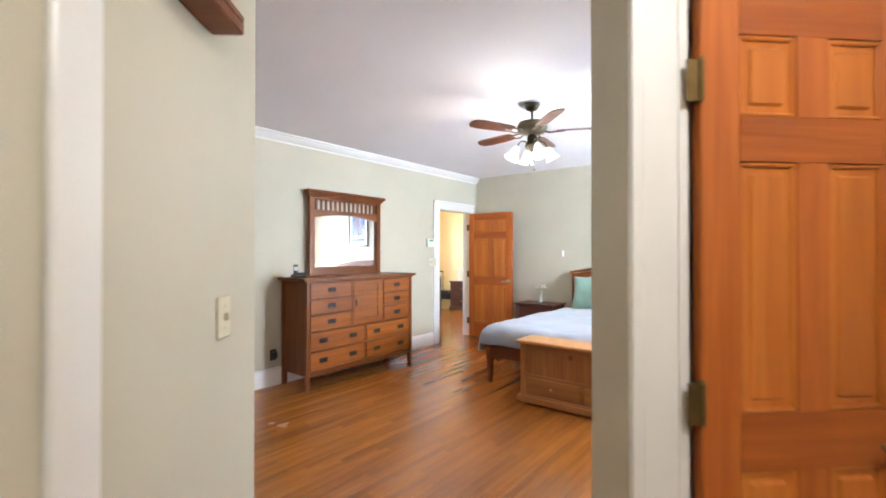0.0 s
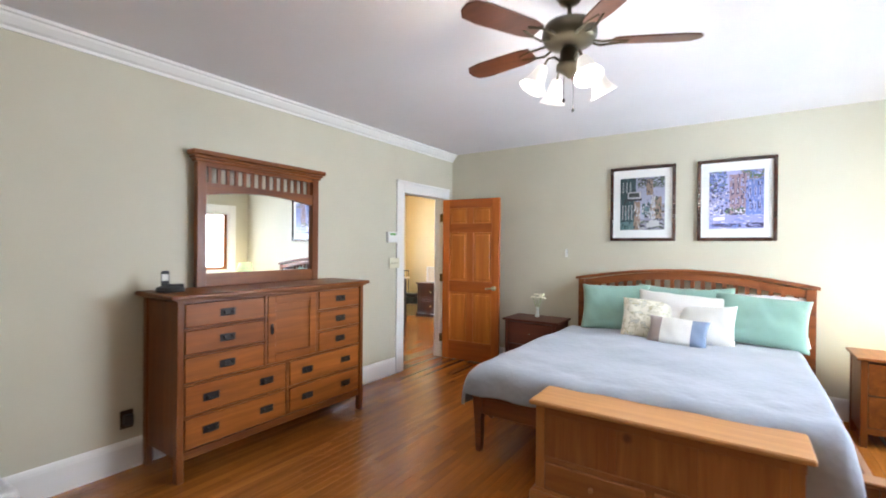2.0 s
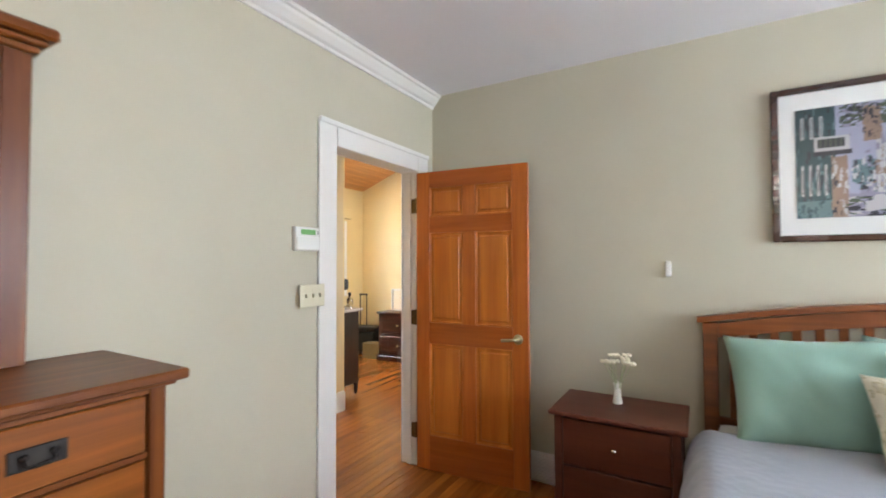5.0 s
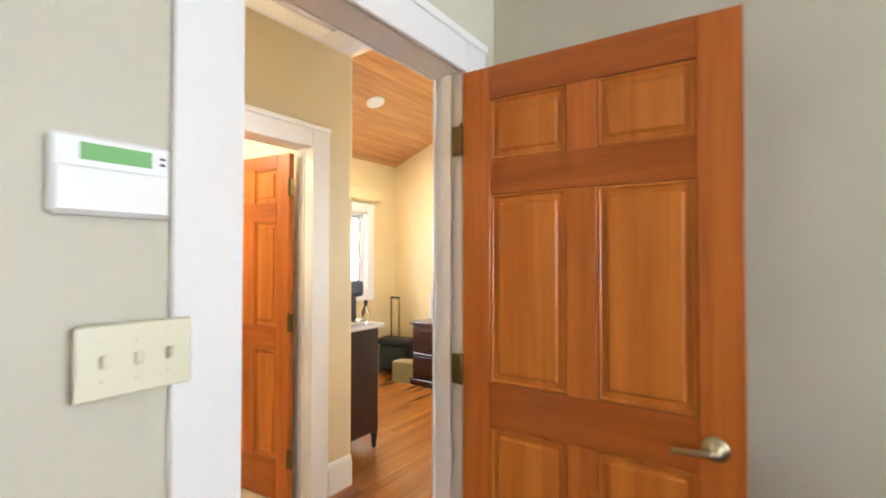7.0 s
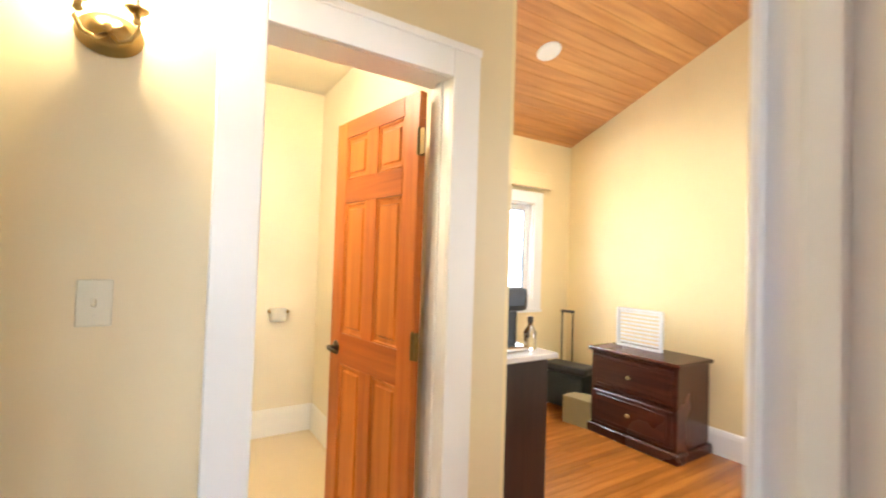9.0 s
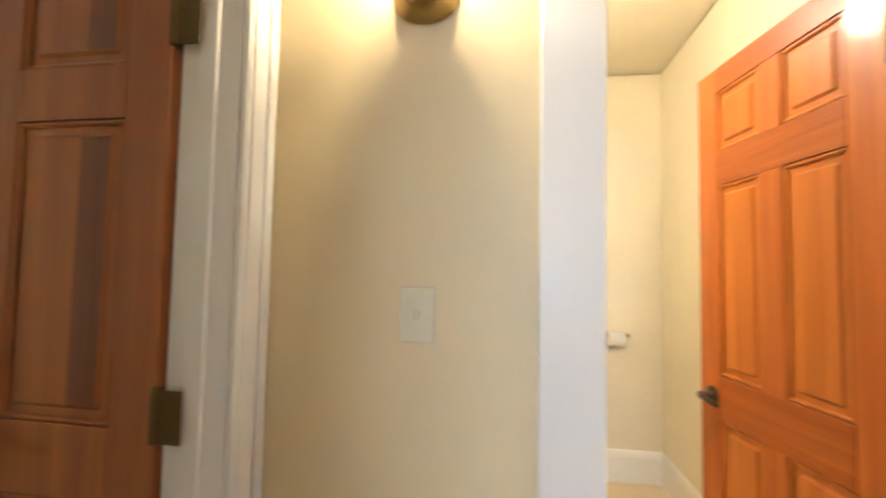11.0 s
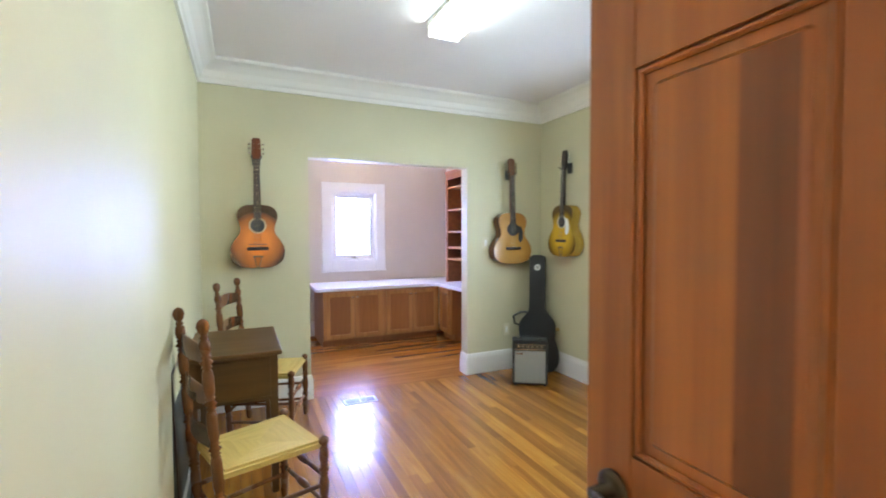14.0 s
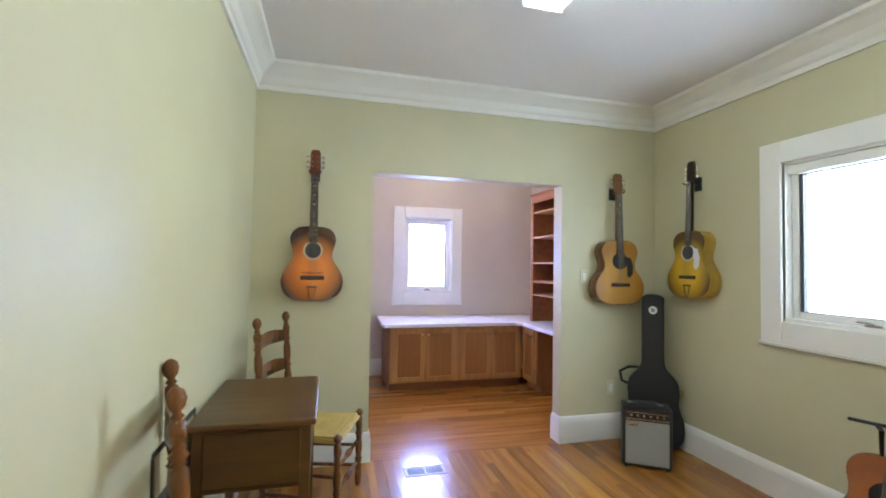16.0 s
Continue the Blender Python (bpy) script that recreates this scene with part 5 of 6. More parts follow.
for s in (-1, 1):
    bm = tube(bmesh.new(), [(0.045, 0, -0.055), (0.06, s * 0.022, -0.078), (0.07, s * 0.045, -0.072), (0.074, s * 0.06, -0.045), (0.073, s * 0.058, -0.02), (0.07, s * 0.055, 0.0)], 0.0055, 8)
    lathe(bm, [(0.005, -0.03), (0.011, -0.024), (0.006, -0.016), (0.009, -0.008), (0.005, 0.0)], 12, pose(0.07, s * 0.055, 0.0))
    arm = part("arm", bm, BRASS, sc, "", True)
    part("drip_pan", lathe(bmesh.new(), [(0.006, -0.004), (0.018, 0.0), (0.027, 0.008), (0.025, 0.009), (0.012, 0.004)], 18, pose(0.07, s * 0.055, 0.0)), BRASS, arm, "", True)
    part("candle", lathe(bmesh.new(), [(0.0065, 0), (0.0065, 0.062)], 12, pose(0.07, s * 0.055, 0.004)), IVORY, arm)
    fl = part("candle_bulb", lathe(bmesh.new(), [(0.005, 0), (0.0115, 0.02), (0.010, 0.035), (0.004, 0.055), (0.001, 0.062)], 12, pose(0.07, s * 0.055, 0.066)), FLAME, arm, "glowing flame bulb", True)
    fl.visible_shadow = False
tp = thing("paper_holder", pose(-7.74, 6.0, 0.93), "wall mounted toilet paper roll on a holder", "paper holder")
part("bracket", one(0, -0.06, -0.012, 0.05, 0.085, 0.012, 0.004), BRASS, tp)
part("roll", lathe(bmesh.new(), [(0.02, -0.05), (0.052, -0.05), (0.052, 0.05), (0.02, 0.05)], 20, pose(0.062, 0, -0.02, 90)), WHITE, tp, "white paper roll", True)

# ---- studio things ----
sb = thing("sideboard", pose(-6.40, 6.72, 0), "espresso sideboard with a pale stone top", "sideboard")
part("body", one(-0.5, -0.2, 0.12, 0.565, 0.2, 0.885, 0.004), DARKWOOD, sb)
for x in (-0.48, 0.52):
    for y in (-0.18, 0.16):
        part("leg", lathe(bmesh.new(), [(0.014, 0), (0.026, 0.12)], 4, pose(x + 0.02, y + 0.02, 0, 0, 0, 45)), DARKWOOD, sb)
part("top", one(-0.53, -0.23, 0.885, 0.60, 0.235, 0.912, 0.005), STONE, sb, "pale stone top")
for k in range(2):
    f = part("cabinet_door", one(-0.48 + k * 0.52, 0.2, 0.15, 0.03 + k * 0.52, 0.215, 0.86, 0.004), DARKWOOD, sb)
    knob(f, (-0.02 + k * 0.1, 0.215, 0.5), 0.012, -90, 0, 0, NICKEL)
cm = thing("coffee_maker", pose(-6.00, 6.74, 0.912), "black pod coffee maker on the sideboard", "coffee maker")
part("body", one(-0.11, -0.1, 0, 0.02, 0.1, 0.28, 0.02), BLACK, cm)
part("head", one(-0.1, -0.09, 0.2, 0.11, 0.09, 0.32, 0.03), BLACK, cm)
part("drip_tray", one(0.0, -0.09, 0, 0.12, 0.09, 0.03, 0.008), NICKEL, cm, "metal drip tray")
bo = thing("syrup_bottle", pose(-5.93, 6.88, 0.912), "clear bottle with a black cap", "bottle")
part("bottle", lathe(bmesh.new(), [(0.03, 0), (0.033, 0.01), (0.033, 0.09), (0.014, 0.12), (0.012, 0.14)], 16), clear("bottle_glass", (0.9, 0.92, 0.9)), bo, "", True)
part("cap", lathe(bmesh.new(), [(0.015, 0.138), (0.016, 0.165), (0.012, 0.168)], 12), BLACK, bo)
su = thing("suitcase", pose(-7.08, 8.5, 0, 0, 0, 14), "black rolling suitcase with its handle pulled up", "suitcase")
part("shell", one(-0.19, -0.12, 0.05, 0.19, 0.12, 0.36, 0.04), mat("suitcase_green_black", (0.015, 0.022, 0.02), 0.6), su)
part("top_bag", one(-0.22, -0.13, 0.36, 0.22, 0.13, 0.43, 0.03), BLACK, su, "flat black bag on top")
for x in (-0.15, -0.04):
    part("handle_rod", tube(bmesh.new(), [(x, 0.12, 0.3), (x, 0.12, 0.9)], 0.008, 8), IRON, su)
part("grip", tube(bmesh.new(), [(-0.16, 0.12, 0.9), (-0.03, 0.12, 0.9)], 0.014, 8), BLACK, su)
for x in (-0.14, 0.14):
    part("wheel", lathe(bmesh.new(), [(0.008, -0.012), (0.026, -0.012), (0.026, 0.012), (0.008, 0.012)], 14, pose(x, 0.1, 0.026, 0, 90, 0)), BLACK, su)
ca = thing("cardboard_box", pose(-6.80, 8.36, 0, 0, 0, 10), "olive-brown cardboard box on the floor", "box")
part("box", one(-0.13, -0.11, 0, 0.13, 0.11, 0.22, 0.004), CARD, ca)
part("flap", one(-0.13, -0.11, 0.22, 0.13, 0.0, 0.225), CARD, ca)
dr = thing("file_cabinet", pose(-6.30, 8.50, 0), "dark cherry two-drawer file cabinet", "cabinet")
DARKCH = wood("dark_cherry", (0.03, 0.009, 0.006), (0.075, 0.02, 0.012), 0.25, 0)
part("body", one(-0.36, -0.21, 0.06, 0.36, 0.21, 0.66, 0.004), DARKCH, dr)
part("plinth", one(-0.385, -0.235, 0.0, 0.385, 0.22, 0.075, 0.008), DARKCH, dr)
part("top", one(-0.385, -0.235, 0.66, 0.385, 0.22, 0.69, 0.007), DARKCH, dr)
for z in (0.10, 0.385):
    f = part("drawer", one(-0.33, -0.226, z, 0.33, -0.21, z + 0.255, 0.005), DARKCH, dr)
    part("moulding", one(-0.29, -0.231, z + 0.03, 0.29, -0.226, z + 0.225, 0.004), DARKCH, f)
    knob(f, (0, -0.231, z + 0.13), 0.014, 90)
wb = thing("wire_basket", pose(-6.42, 8.56, 0.69), "white rectangular wire letter tray standing on the cabinet", "basket")
bm = bmesh.new()
for x0, x1, z0, z1 in ((-0.2, 0.2, 0, 0.018), (-0.2, 0.2, 0.3, 0.318), (-0.2, -0.182, 0.018, 0.3), (0.182, 0.2, 0.018, 0.3)):
    bx(bm, x0, -0.02, z0, x1, 0.02, z1, 0.003)
part("frame", bm, WHITE, wb)
for k in range(9):
    part("wire", one(-0.182, -0.006, 0.03 + k * 0.031, 0.182, 0.006, 0.047 + k * 0.031, 0.002), WHITE, wb)
dl = thing("downlight", Matrix.Translation((-6.49, 7.53, 2.877)) @ pose(0, 0, 0, 0, -20.8, 0), "round recessed ceiling downlight, lit", "downlight")
part("ring", lathe(bmesh.new(), [(0.055, 0.0), (0.09, 0.0), (0.085, -0.01), (0.06, -0.012)], 28), WHITE, dl, "", True)
part("lens", lathe(bmesh.new(), [(0.001, -0.006), (0.058, -0.006), (0.058, -0.003), (0.001, -0.003)], 28), CAN, dl, "glowing lens")

# ---- music room things ----
OUTLINE = [(0.0, 0.0), (0.07, 0.002), (0.13, 0.016), (0.175, 0.052), (0.193, 0.11), (0.187, 0.165), (0.16, 0.215), (0.132, 0.255), (0.122, 0.29), (0.127, 0.33), (0.14, 0.37), (0.143, 0.41), (0.125, 0.45), (0.09, 0.474), (0.04, 0.482)]


def smooth_outline(pts, per=4):
    full = pts + [(-x, y) for x, y in pts[:0:-1]]
    k = len(full)
    res = []
    for i in range(k):
        p0, p1, p2, p3 = (Vector((*full[(i + d) % k], 0)) for d in (-1, 0, 1, 2))
        for s in range(per):
            t = s / per
            q = 0.5 * ((2 * p1) + (p2 - p0) * t + (2 * p0 - 5 * p1 + 4 * p2 - p3) * t * t + (3 * p1 - p0 - 3 * p2 + p3) * t ** 3)
            res.append((q.x, q.y))
    return res


def guitar_top(name, inner, edge, amount, rough=0.16):
    """A lacquered soundboard; amount: how far the dark edge of a sunburst comes in."""
    m = mat(name, inner, rough)
    n, l, b = nodes(m)
    co = n.new("ShaderNodeTexCoord")
    mp = n.new("ShaderNodeMapping")
    mp.inputs["Location"].default_value = (0, -0.2 * 4.3, 0)
    mp.inputs["Scale"].default_value = (5.0, 4.3, 0)
    l.new(co.outputs["Object"], mp.inputs[0])
    ln = n.new("ShaderNodeVectorMath")
    ln.operation = "LENGTH"
    l.new(mp.outputs[0], ln.inputs[0])
    r = ramp(n, l, ln.outputs["Value"], [(max(0.0, 0.78 - amount), inner), (0.86 - amount * 0.2, tuple(0.45 * a + 0.55 * c for a, c in zip(inner, edge))), (1.0, edge)])
    g = tex_noise(n, l, 2, 3, (160, 3, 3))
    l.new(mix(n, l, r.outputs[0], g.outputs[0], 0.12, "OVERLAY"), b.inputs["Base Color"])
    b.inputs["Coat Weight"].default_value = 0.6
    return m


def guitar(m, top, side, label, rosette=True, guard=None, bridge_bar=False, tail=False, neckmat=None, large_guard=False):
    """An acoustic guitar; local x across, y up along the strings from the tail, z out of the soundboard."""
    g = thing("acoustic_guitar", m, label, "guitar", "acoustic guitars")
    o = smooth_outline(OUTLINE)
    part("sides", prism(bmesh.new(), o, 0.0, 0.098, 0.004), side, g, "", False)
    part("soundboard", prism(bmesh.new(), [(x * 0.985, y * 0.985 + 0.0036) for x, y in o], 0.098, 0.1015, 0.001), top, g)
    # no hole is cut: a black disc stands for the shade inside
    part("soundhole", lathe(bmesh.new(), [(0.001, 0.1016), (0.05, 0.1016), (0.05, 0.1026), (0.001, 0.1026)], 28, pose(0, 0.325, 0)), BLACK, g, "round black disc as the shaded soundhole")
    if rosette:
        part("rosette", lathe(bmesh.new(), [(0.051, 0.1016), (0.062, 0.1016), (0.062, 0.1024), (0.051, 0.1024)], 28, pose(0, 0.325, 0)), rosette if rosette is not True else IVORY, g)
    part("bridge", one(-0.075, 0.135, 0.1015, 0.075, 0.16, 0.111, 0.004), DARKWOOD, g)
    if bridge_bar:
        part("saddle_bar", one(-0.065, 0.178, 0.1015, 0.065, 0.183, 0.108, 0.001), DARKWOOD, g)
    if tail:
        bm = bmesh.new()
        for q in (-1, 1):
            tube(bm, [(q * 0.008, 0.0, 0.104), (q * 0.014, 0.03, 0.106), (q * 0.026, 0.085, 0.107)], 0.0028, 6)
        bx(bm, -0.034, 0.082, 0.103, 0.034, 0.094, 0.111, 0.002)
        bx(bm, -0.01, -0.003, 0.1016, 0.01, 0.012, 0.106, 0.002)
        part("tailpiece", bm, PEWTER, g, "metal tailpiece")
    if large_guard:
        part("pickguard", prism(bmesh.new(), [(0.04, 0.385), (0.10, 0.42), (0.12, 0.37), (0.10, 0.30), (0.145, 0.19), (0.12, 0.10), (0.085, 0.13), (0.066, 0.2), (0.066, 0.29), (0.058, 0.35)], 0.1016, 0.104, 0.0005), guard, g, "large black pickguard")
    elif guard:
        part("pickguard", prism(bmesh.new(), [(0.045, 0.36), (0.085, 0.35), (0.105, 0.29), (0.1, 0.23), (0.075, 0.2), (0.055, 0.22), (0.056, 0.27), (0.052, 0.31)], 0.1016, 0.104, 0.0005), guard, g)
    part("neck", prism(bmesh.new(), [(-0.027, 0.475), (0.027, 0.475), (0.022, 0.83), (-0.022, 0.83)], 0.078, 0.1015, 0.008), neckmat or side, g)
    fb = part("fretboard", prism(bmesh.new(), [(-0.028, 0.375), (0.028, 0.375), (0.0215, 0.83), (-0.0215, 0.83)], 0.1017, 0.107, 0.001), DARKWOOD, g, "dark fretboard")
    for k in range(5):
        part("inlay", lathe(bmesh.new(), [(0.001, 0.107), (0.004, 0.107), (0.004, 0.1076), (0.001, 0.1076)], 10, pose(0, 0.50 + 0.062 * k, 0)), IVORY, fb)
    bm = bmesh.new()
    for k in range(14):
        bx(bm, -0.026, 0.43 + 0.0285 * k, 0.107, 0.026, 0.4315 + 0.0285 * k, 0.1083)
    tagged(part("frets", bm, NICKEL, fb), "", "", "", "stuff")
    hd = part("headstock", prism(bmesh.new(), [(-0.024, 0.83), (0.024, 0.83), (0.034, 0.86), (0.032, 0.97), (0.022, 0.99), (-0.022, 0.99), (-0.032, 0.97), (-0.034, 0.86)], 0.076, 0.094, 0.002), neckmat or side, g)
    for s in (-1, 1):
        for k in range(3):
            bm = tube(bmesh.new(), [(s * 0.03, 0.875 + 0.034 * k, 0.085), (s * 0.046, 0.875 + 0.034 * k, 0.085)], 0.0035, 6)
            bx(bm, s * 0.046, 0.866 + 0.034 * k, 0.081, s * 0.058, 0.884 + 0.034 * k, 0.089, 0.003)
            lathe(bm, [(0.003, 0.094), (0.003, 0.104), (0.001, 0.105)], 8, pose(s * 0.018, 0.875 + 0.034 * k, 0))
            part("tuning_peg", bm, NICKEL, hd)
    bm = bmesh.new()
    for k in range(6):
        x = -0.0175 + k * 0.007
        tube(bm, [(x * 1.35, 0.147, 0.1125), (x, 0.83, 0.1095)], 0.0006, 4)
    part("strings", bm, NICKEL, g)
    return g


def hanger(m):
    h = thing("guitar_hanger", m, "black padded wall hook holding a guitar", "hanger", "guitar hangers")
    part("plate", one(-0.03, -0.05, 0, 0.03, 0.05, 0.016, 0.004), BLACK, h)
    for s in (-1, 1):
        part("prong", tube(bmesh.new(), [(0, 0, 0.01), (0, 0, 0.04), (s * 0.03, 0, 0.055), (s * 0.034, 0, 0.1), (s * 0.034, 0.012, 0.112)], 0.006, 8), BLACK, h)
    return h


ROSETTE = mat("cream_rosette", (0.48, 0.33, 0.17), 0.35)
SIDE_RED = wood("mahogany_side", (0.09, 0.02, 0.007), (0.17, 0.045, 0.014), 0.2, 1, 1, "", 0.5)
SIDE_BROWN = wood("rosewood_side", (0.10, 0.04, 0.016), (0.20, 0.085, 0.035), 0.22, 1, 1, "", 0.5)
SIDE_GOLD = wood("gold_side", (0.36, 0.22, 0.02), (0.48, 0.31, 0.035), 0.2, 1, 1, "", 0.5)
up_y = Matrix(((-1, 0, 0, 0), (0, 0, 1, 0), (0, 1, 0, 0), (0, 0, 0, 1)))  # faces +y, stands up
up_x = Matrix(((0, 0, 1, 0), (1, 0, 0, 0), (0, 1, 0, 0), (0, 0, 0, 1)))  # faces +x, stands up
guitar(pose(-5.04, 1.068, 1.10) @ up_y @ pose(0, 0, 0, -1.5), guitar_top("sunburst_top", (0.66, 0.175, 0.014), (0.035, 0.007, 0.005), 0.4), SIDE_RED, "sunburst acoustic guitar hanging on the wall", ROSETTE, None, True, True)
hanger(pose(-5.04, 1.06, 1.94) @ up_y)
guitar(pose(-7.34, 1.068, 1.06) @ up_y @ pose(0, 0, 0, -1.5, 0, 0) @ Matrix.Diagonal((1.12, 1.04, 1.05, 1)), guitar_top("natural_top", (0.44, 0.235, 0.05), (0.36, 0.175, 0.035), 0.2), SIDE_BROWN, "natural spruce acoustic guitar hanging on the wall", DARKWOOD, BLACK)
hanger(pose(-7.34, 1.06, 1.94) @ up_y)
guitar(pose(-7.742, 1.51, 1.14) @ up_x @ pose(0, 0, 0, -1.5, 0, 0), guitar_top("yellow_top", (0.66, 0.42, 0.03), (0.10, 0.055, 0.012), 0.30), SIDE_GOLD, "yellow acoustic guitar with a white pickguard on the wall", True, WHITE, False, True, DARKWOOD)
hanger(pose(-7.75, 1.51, 1.97) @ up_x)
guitar(Matrix.Translation((-7.34, 2.80, 0.10)) @ Matrix.Rotation(radians(22), 4, "Z") @ up_x @ pose(0, 0, 0, -14, 0, -8), guitar_top("amber_top", (0.37, 0.092, 0.010), (0.24, 0.055, 0.008), 0.35), SIDE_RED, "amber acoustic guitar with a large black pickguard on a floor stand", DARKWOOD, BLACK, large_guard=True)
gs = thing("guitar_stand", Matrix.Translation((-7.34, 2.80, 0)) @ Matrix.Rotation(radians(22), 4, "Z"), "black tubular guitar floor stand", "stand")
part("mast", tube(bmesh.new(), [(-0.16, 0, 0.02), (-0.165, 0, 0.66), (-0.10, 0, 0.69)], 0.01, 8), IRON, gs)
part("neck_yoke", tube(bmesh.new(), [(-0.09, -0.09, 0.70), (-0.13, -0.085, 0.69), (-0.135, 0.07, 0.69), (-0.09, 0.09, 0.70)], 0.008, 8), IRON, gs)
for a in (-1, 1):
    part("leg", tube(bmesh.new(), [(-0.16, 0, 0.12), (0.16, a * 0.2, 0.012)], 0.01, 8), IRON, gs)
    part("cradle_arm", tube(bmesh.new(), [(-0.16, 0, 0.13), (-0.02, a * 0.1, 0.095), (0.1, a * 0.11, 0.085), (0.12, a * 0.11, 0.11)], 0.008, 8), IRON, gs)
part("rear_leg", tube(bmesh.new(), [(-0.16, 0, 0.12), (-0.26, 0, 0.012)], 0.01, 8), IRON, gs)

gc = thing("guitar_case", Matrix.Translation((-7.59, 1.225, 0.0)) @ Matrix.Rotation(radians(52), 4, "Z") @ up_x @ pose(0, 0, 0, -5), "black hard guitar case standing in the corner", "guitar case")
co = [(0.0, 0.0), (0.10, 0.002), (0.17, 0.03), (0.205, 0.10), (0.205, 0.20), (0.185, 0.27), (0.172, 0.33), (0.178, 0.42), (0.165, 0.49), (0.12, 0.545), (0.085, 0.60), (0.078, 0.70), (0.078, 1.08), (0.066, 1.125), (0.03, 1.14)]
part("shell", prism(bmesh.new(), smooth_outline(co), 0.0, 0.125, 0.012), CASE, gc, "", False)
part("lid_seam", prism(bmesh.new(), [(x * 1.012, y * 1.004 - 0.002) for x, y in smooth_outline(co)], 0.072, 0.078, 0.0), BLACK, gc)
part("badge", lathe(bmesh.new(), [(0.001, 0.126), (0.03, 0.126), (0.03, 0.1275), (0.001, 0.1275)], 24, pose(0, 1.02, 0)), WHITE, gc, "round white badge")
part("badge_centre", lathe(bmesh.new(), [(0.001, 0.1277), (0.016, 0.1277), (0.016, 0.1285), (0.001, 0.1285)], 20, pose(0, 1.02, 0)), GRILLE, gc)
part("handle", tube(bmesh.new(), [(-0.165, 0.44, 0.06), (-0.22, 0.46, 0.06), (-0.235, 0.53, 0.06), (-0.17, 0.57, 0.06), (-0.10, 0.575, 0.06)], 0.011, 8), BLACK, gc, "black carrying handle")
for y in (0.15, 0.4):
    part("latch", one(0.17, y, 0.06, 0.21, y + 0.035, 0.09, 0.003), BRASS, gc)

am = thing("guitar_amplifier", pose(-7.243, 1.585, 0, 0, 0, 147) @ Matrix.Diagonal((1, 1, 0.94, 1)), "small black guitar amplifier with a grey grille", "amplifier")
part("cabinet", one(-0.155, 0.0, 0.012, 0.155, 0.17, 0.43, 0.012), BLACK, am)
part("grille", one(-0.135, -0.006, 0.03, 0.135, 0.0, 0.335, 0.004), GRILLE, am, "grey woven grille cloth")
part("control_panel", one(-0.14, -0.006, 0.35, 0.14, 0.0, 0.405, 0.003), CASE, am)
part("panel_stripe", one(-0.138, -0.008, 0.346, 0.138, -0.006, 0.354, 0.0005), NICKEL, am, "silver trim line")
part("panel_lettering", one(-0.13, -0.0075, 0.392, 0.13, -0.006, 0.397), NICKEL, am, "pale line of small print")
for k in range(6):
    f = part("control_knob", lathe(bmesh.new(), [(0.011, 0), (0.009, 0.014), (0.003, 0.015)], 10, pose(-0.10 + 0.04 * k, -0.006, 0.378, 90)), NICKEL, am)
for x in (-0.09, 0.09):
    part("handle_end", one(x - 0.025, 0.07, 0.43, x + 0.025, 0.1, 0.44, 0.004), NICKEL, am, "metal handle cap")
part("handle", tube(bmesh.new(), [(-0.09, 0.085, 0.438), (-0.06, 0.085, 0.452), (0.06, 0.085, 0.452), (0.09, 0.085, 0.438)], 0.008, 6), BLACK, am)
part("badge", one(-0.12, -0.009, 0.30, -0.06, -0.006, 0.318, 0.002), NICKEL, am)
for x in (-0.13, 0.13):
    for y in (0.02, 0.15):
        part("foot", lathe(bmesh.new(), [(0.012, 0), (0.012, 0.012)], 10, pose(x, y, 0)), BLACK, am)

# table and chairs
tb = thing("sewing_table", pose(-4.885, 2.05, 0), "dark walnut drop-front sewing table", "table")
part("top", one(-0.225, -0.33, 0.735, 0.225, 0.33, 0.757, 0.004), WALNUT, tb)
bm = bmesh.new()
bx(bm, -0.20, -0.305, 0.50, 0.20, 0.305, 0.735, 0.003)
part("case", bm, WALNUT, tb)
part("front_panel", one(-0.17, 0.305, 0.52, 0.17, 0.312, 0.72, 0.003), WALNUT, tb)
part("side_panel", one(-0.206, -0.28, 0.52, -0.20, 0.28, 0.72, 0.003), WALNUT, tb)
for x in (-0.205, 0.165):
    for y in (-0.31, 0.27):
        part("leg", lathe(bmesh.new(), [(0.02, 0), (0.024, 0.02), (0.028, 0.5), (0.028, 0.735)], 4, pose(x + 0.02, y + 0.02, 0, 0, 0, 45)), WALNUT, tb)


def turned(r, h, beads):
    """A turned post: bulbs at the given heights on a round of radius r."""
    prof = [(r * 0.7, 0.0), (r, 0.02)]
    for k, z in enumerate(beads):
        prof += [(r * 1.1, z - 0.055), (r * 0.95, z - 0.034), (r * 0.62, z - 0.028), (r * 1.05, z - 0.02), (r * 0.66, z - 0.012), (r * 1.28, z), (r * 0.66, z + 0.012), (r * 1.05, z + 0.02), (r * 0.62, z + 0.028), (r * 0.95, z + 0.034), (r * 1.1, z + 0.055)]
    return prof + [(r, h)]


